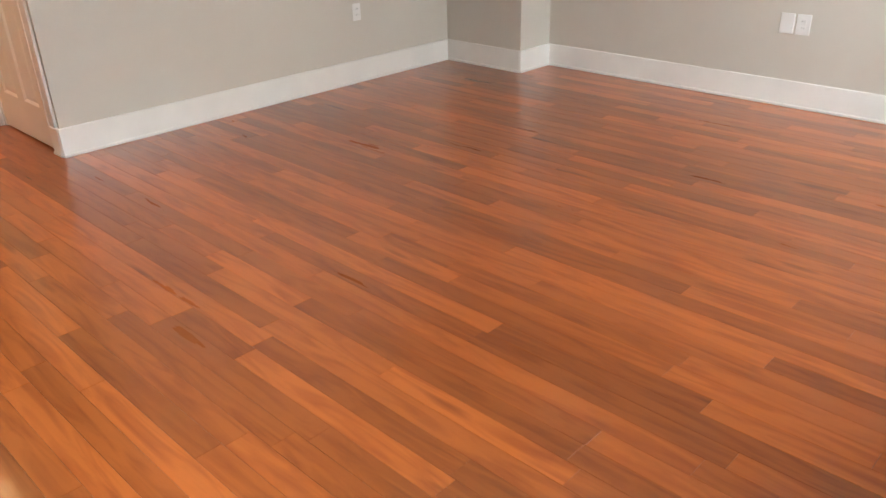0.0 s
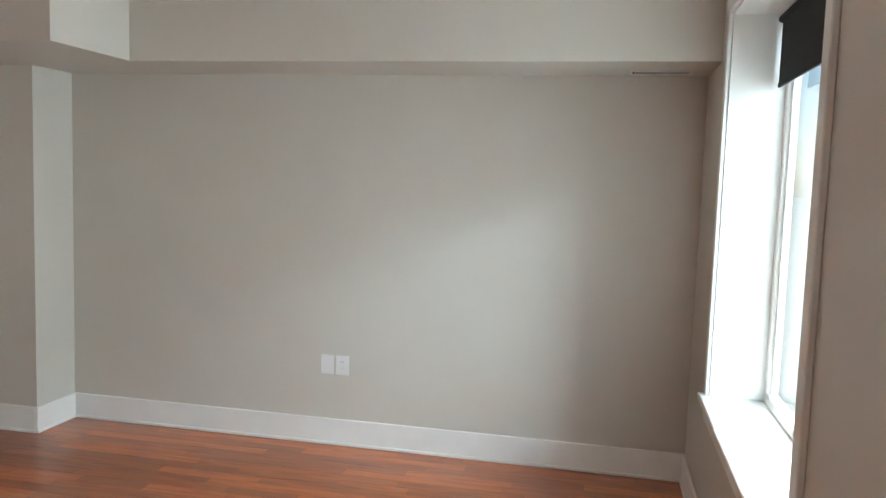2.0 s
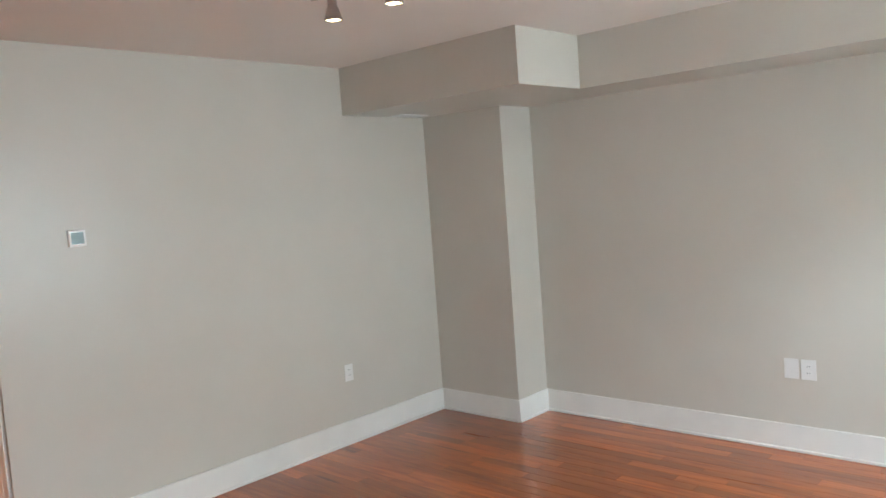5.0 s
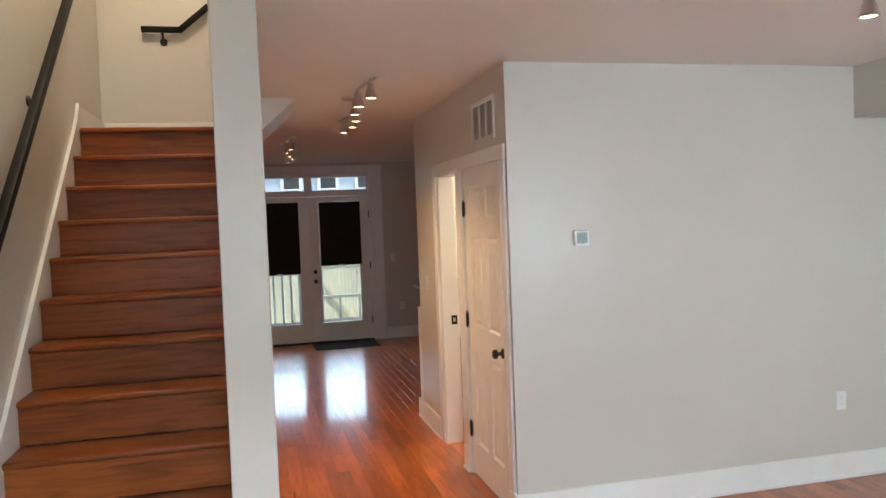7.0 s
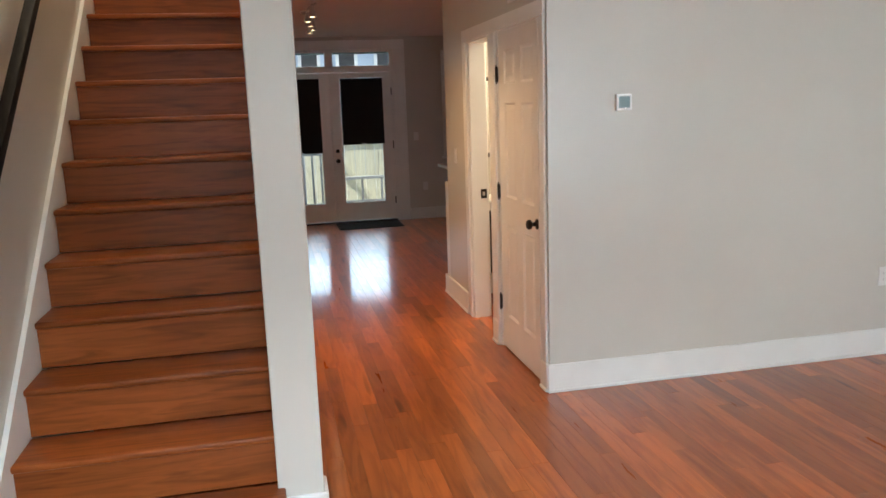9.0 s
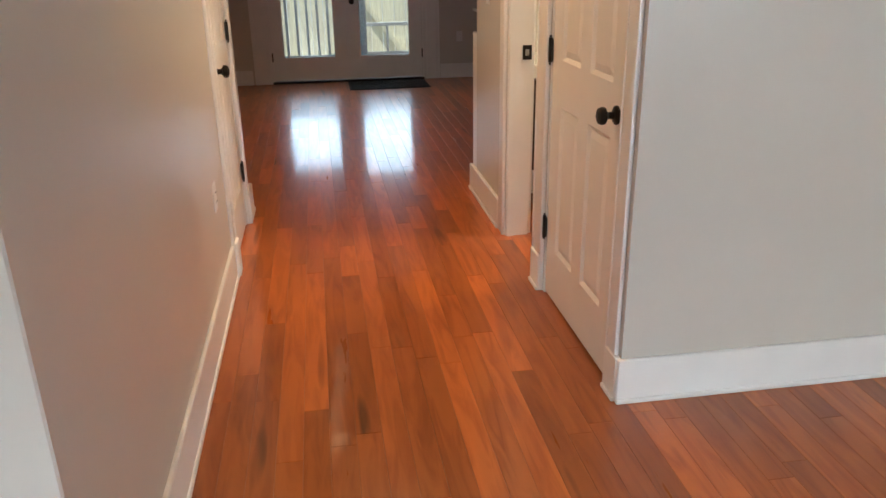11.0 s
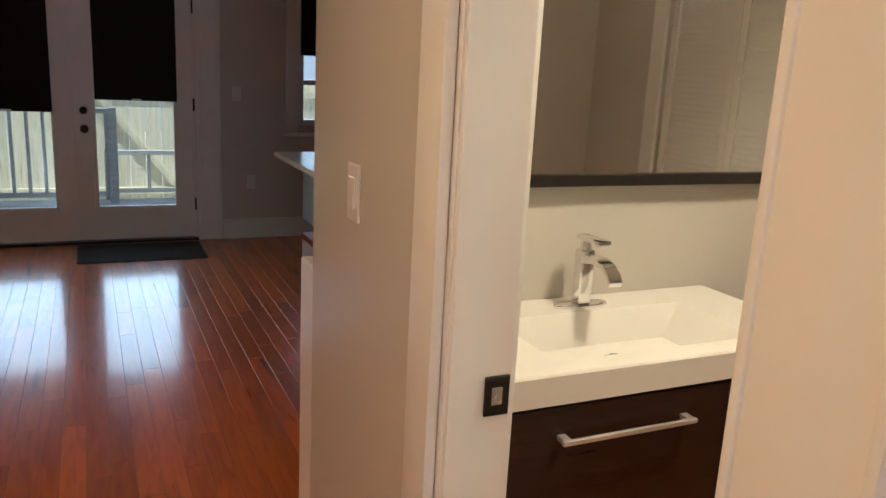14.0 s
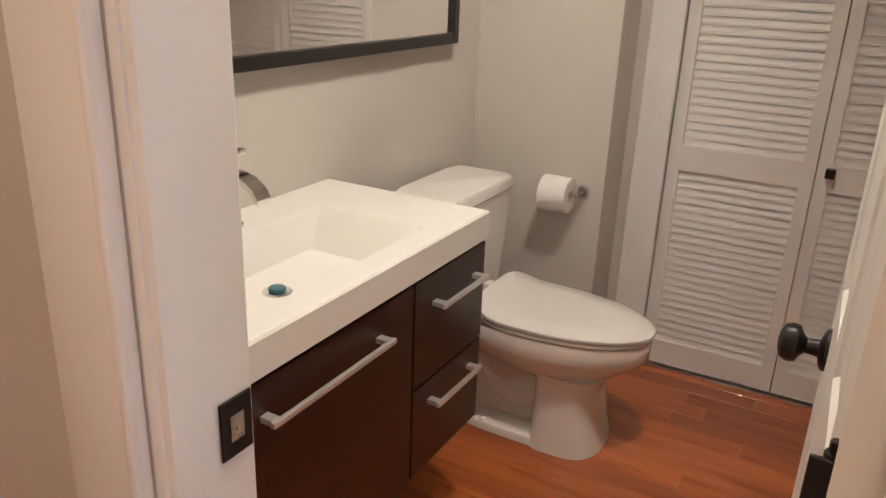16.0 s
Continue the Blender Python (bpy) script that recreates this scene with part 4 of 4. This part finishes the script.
def louvre_leaf(y0, y1):
    lw = y1 - y0
    s = 0.042
    bm = boxes((-0.014, 0.014, y0, y0 + s, 0.015, 2.03), (-0.014, 0.014, y1 - s, y1, 0.015, 2.03), (-0.014, 0.014, y0 + s, y1 - s, 0.015, 0.11),
               (-0.014, 0.014, y0 + s, y1 - s, 0.775, 0.865), (-0.014, 0.014, y0 + s, y1 - s, 1.95, 2.03))
    lf = part("leaf", bm, DOORWHITE, bf)
    me = None
    for z0, z1 in ((0.11, 0.775), (0.865, 1.95)):
        n = round((z1 - z0) / 0.029)
        for k in range(n):
            z = z0 + (k + 0.5) * (z1 - z0) / n
            if me is None:
                b2 = bmesh.new()
                c, sn = math.cos(radians(70)), math.sin(radians(70))
                w, t = 0.0165, 0.0032
                pr = [(-w, -t), (-w * 0.9, t), (w * 0.9, t), (w, -t)]
                pr = [(a * c + b * sn * 0, a * sn + b) for a, b in pr]
                loft(b2, [[(x, y0 + s, zz) for x, zz in pr], [(x, y1 - s, zz) for x, zz in pr]])
                me = mesh_of("slat", b2, DOORWHITE)
            o = new("slat", me)
            o.parent = lf
            o.location = (0, 0, z)
    return lf


louvre_leaf(-0.475, 0.0)
l2 = louvre_leaf(-0.955, -0.479)
part("square_knob", boxes((-0.045, -0.014, -0.535, -0.505, 0.825, 0.855), bev=0.003), BRONZE, l2, "small square dark knob")
part("casing", boxes((-0.05, -0.03, 0.0, 0.115, 0, 2.05), (-0.05, -0.03, -1.07, 0.115, 2.05, 2.15), (-0.05, -0.03, -1.07, -0.965, 0, 2.05), bev=0.004), WHITE, bf)
part("track_strip", boxes((-0.03, 0.03, -0.965, 0.0, 0.0, 0.008)), NICKEL, bf)

# ---------------- kitchen peninsula, seen past the hall wall ----------------
pn = thing("kitchen_peninsula", 1.07, 4.55, 0, "blue and white peninsula cabinet with brown low shelf", "cabinet")
part("panel", boxes((-0.30, 0.4, -1.2, 1.0, 0.47, 0.87), bev=0.003), CABBLUE, pn)
part("shelf", boxes((-0.31, 0.4, -1.2, 1.0, 0.34, 0.38), bev=0.003), TREAD, pn)
part("plinth", boxes((-0.30, 0.4, -1.2, 1.0, 0.0, 0.34), bev=0.003), CABWHITE, pn)
part("support", boxes((0.25, 0.4, -1.2, 1.0, 0.38, 0.47)), CABWHITE, pn)
ct = thing("peninsula_countertop", 1.07, 4.55, 0.87, "pale thin countertop overhanging the peninsula", "countertop")
part("slab", boxes((-0.47, 0.45, -1.25, 1.08, 0, 0.032), bev=0.006, seg=2), COUNTER, ct)

# ---------------- outside, behind the rear doors ----------------
dk = thing("deck", -0.6, 8.55, -0.1, "grey weathered plank deck behind the doors", "deck", kind="structure")
for k in range(16):
    part("plank", boxes((-2.6, 2.9, -1.24 + k * 0.155, -1.24 + k * 0.155 + 0.148, -0.03, 0.0)), DECK, dk)
part("joists", boxes((-2.6, 2.9, -1.2, 1.2, -0.62, -0.032)), DECK, dk)


def railing(x0, x1, y, z0, z1, n, label, thin=False):
    r = thing("deck_railing", x0, y, z0, label, "railing", "deck railings")
    w, h, t = x1 - x0, z1 - z0, 0.02 if thin else 0.035
    part("top_rail", boxes((0, w, -t * 1.4, t * 1.4, h - 0.05, h), bev=0.004), DECK, r)
    part("bottom_rail", boxes((0, w, -t * 0.7, t * 0.7, 0.07, 0.12)), DECK, r)
    for k in range(n):
        x = 0.06 + k * (w - 0.12) / max(1, n - 1)
        part("baluster", boxes((x - 0.017, x + 0.017, -0.017, 0.017, 0.12, h - 0.05)), DECK, r)
    for x in (0, w):
        part("post", boxes((x - 0.045, x + 0.045, -0.045, 0.045, 0, h + 0.01), bev=0.004), DECK, r)


railing(-2.6, -0.26, 9.55, -0.1, 0.90, 16, "grey wooden deck railing with square balusters")
railing(-0.30, 1.9, 9.75, -0.1, 0.44, 7, "low thin grey stair railing beside deck", True)

ph = thing("porch_header", -0.6, 9.0, 2.5, "dark green porch header with lapped boards", "beam")
for k in range(4):
    part("board", boxes((-2.8, 3.0, -0.01 * k, 0.05, k * 0.09, k * 0.09 + 0.086)), PORCH, ph)
for x in (-2.7, 2.9):
    part("post", boxes((x - 0.06, x + 0.06, -0.04, 0.06, -2.6, 0), bev=0.004), PORCH, ph)
# slab out of view, added to block steep sky light through the transom
part("unseen_porch_roof", boxes((-2.8, 3.0, -1.66, 0.06, 0.36, 0.42)), PORCH, ph)
# glowing sheet in place of bright sky, added to brighten the floor's door reflections
structure("backdrop", boxes((-90, 90, 62, 62.2, -1, 45)), SKYGLOW, "glowing backdrop sheet standing in for bright sky", "sky")

fe = thing("fence", 0, 11.6, -0.75, "tall cream wooden fence with diagonal brace", "fence")
for k in range(60):
    part("board", boxes((-6 + k * 0.2, -6 + k * 0.2 + 0.192, 0, 0.02, 0.05, 1.95 + 0.0)), FENCE, fe)
part("rail", boxes((-6, 6, -0.04, 0, 1.72, 1.81)), FENCE, fe)
part("rail", boxes((-6, 6, -0.04, 0, 0.4, 0.49)), FENCE, fe)
bm = bmesh.new()
box(bm, -0.035, 0.035, -0.04, -0.002, 0, 1.7)
for v in bm.verts:
    v.co = pose(0.6, 0, 0.45, 0, -38, 0) @ v.co
part("brace", bm, FENCE, fe)

hs = thing("neighbour_house", 0, 25, -0.75, "blue-grey sided house with white trimmed windows", "house")
bm = boxes((-14, 14, 0, 6, 0, 4.7))
for k in range(31):
    box(bm, -14, 14, -0.02, 0, k * 0.15, k * 0.15 + 0.135)
part("wall", bm, SIDING, hs)
for x in (-5.2, -2.5, -1.2, 0.15, 1.5, 2.9, 5.2):
    w = part("window", boxes((x - 0.28, x + 0.28, -0.05, -0.02, 3.2, 4.5), bev=0.01), SLOT, hs)
    part("trim", boxes((x - 0.40, x - 0.28, -0.07, -0.02, 3.1, 4.6), (x + 0.28, x + 0.40, -0.07, -0.02, 3.1, 4.6), (x - 0.28, x + 0.28, -0.07, -0.02, 4.5, 4.6),
         (x - 0.28, x + 0.28, -0.07, -0.02, 3.1, 3.2), (x - 0.28, x + 0.28, -0.065, -0.02, 3.7, 3.76)), WHITE, w)
bm = bmesh.new()
loft(bm, [[(x, -0.2, 4.7), (x, 3, 4.8), (x, 6.5, 4.7)] for x in (-14.4, 14.4)])
part("roof", bm, SLOT, hs)

# opposite house across the street, beyond the front window
oh = thing("opposite_house", 2, -19, -0.75, "pale sunlit house front across the street", "house")
part("wall", boxes((-14, 14, -5, 0, 0, 6.5)), FENCE, oh)
for x in (-8, -4, 0, 4, 8):
    w = part("window", boxes((x - 0.5, x + 0.5, 0.0, 0.03, 1.4, 3.0), bev=0.01), SLOT, oh)
    part("trim", boxes((x - 0.6, x - 0.5, 0, 0.05, 1.3, 3.1), (x + 0.5, x + 0.6, 0, 0.05, 1.3, 3.1), (x - 0.5, x + 0.5, 0, 0.05, 3.0, 3.1)), WHITE, w)
bm = bmesh.new()
loft(bm, [[(x, 0.4, 6.5), (x, -2.5, 8.4), (x, -5.4, 6.5)] for x in (-14.4, 14.4)])
part("roof", bm, SLOT, oh)

# ---------------- floor boards ----------------
BW = 0.083
rng = random.Random(7)
shared = {}


def board_mesh(length, w):
    key = (round(length, 1), round(w, 3))
    if key not in shared:
        bm = bmesh.new()
        box(bm, 0.0002, w - 0.0002, 0.0002, key[0] - 0.0002, -0.012, 0, 0.0007)
        shared[key] = mesh_of("floor_board", bm, FLOOR)
    return shared[key], key[0]


rest_v, rest_f = [], []
count = 0
x = XL
while x < XK:
    y = YF - 0.28 + rng.uniform(-0.9, 0)
    while y < YB:
        length = round(rng.choice((0.4, 0.6, 0.7, 0.9, 1.0, 1.2, 1.4, 1.6)), 1)
        near = (-1.5 < x < 0.05 and -4.2 < y < 2.6) or (0.05 <= x < 1.35 and -4.0 < y < -0.3) or (1.2 < x < 2.4 and 0.8 < y < 2.2)
        y0, y1 = max(y, YF - 0.28), min(y + length, YB + 0.1)
        if near and count < 300 and y0 == y and y1 == y + length:
            me, _ = board_mesh(length, BW)
            o = new("floor_board", me)
            o.parent = floor
            o.location = (x, y, rng.uniform(-0.0004, 0.0))
            count += 1
        else:
            i = len(rest_v)
            g, e = 0.0002, 0.0008
            a0, a1, b0, b1 = x + g, x + BW - g, y0 + g, y1 - g
            rest_v += [(a0, b0, -0.012), (a1, b0, -0.012), (a1, b1, -0.012), (a0, b1, -0.012),
                       (a0, b0, -e), (a1, b0, -e), (a1, b1, -e), (a0, b1, -e),
                       (a0 + e, b0 + e, 0), (a1 - e, b0 + e, 0), (a1 - e, b1 - e, 0), (a0 + e, b1 - e, 0)]
            for s in (0, 4):
                for k in range(4):
                    rest_f.append((i + s + k, i + s + (k + 1) % 4, i + s + 4 + (k + 1) % 4, i + s + 4 + k))
            rest_f.append((i + 8, i + 9, i + 10, i + 11))
        y += length
    x += BW
me = bpy.data.meshes.new("floor_boards")
me.from_pydata(rest_v, [], rest_f)
me.materials.append(FLOOR)
ob = new("floor_boards", me)
ob.parent = floor
tagged(ob, "glossy red-brown hardwood strips", kind="stuff")
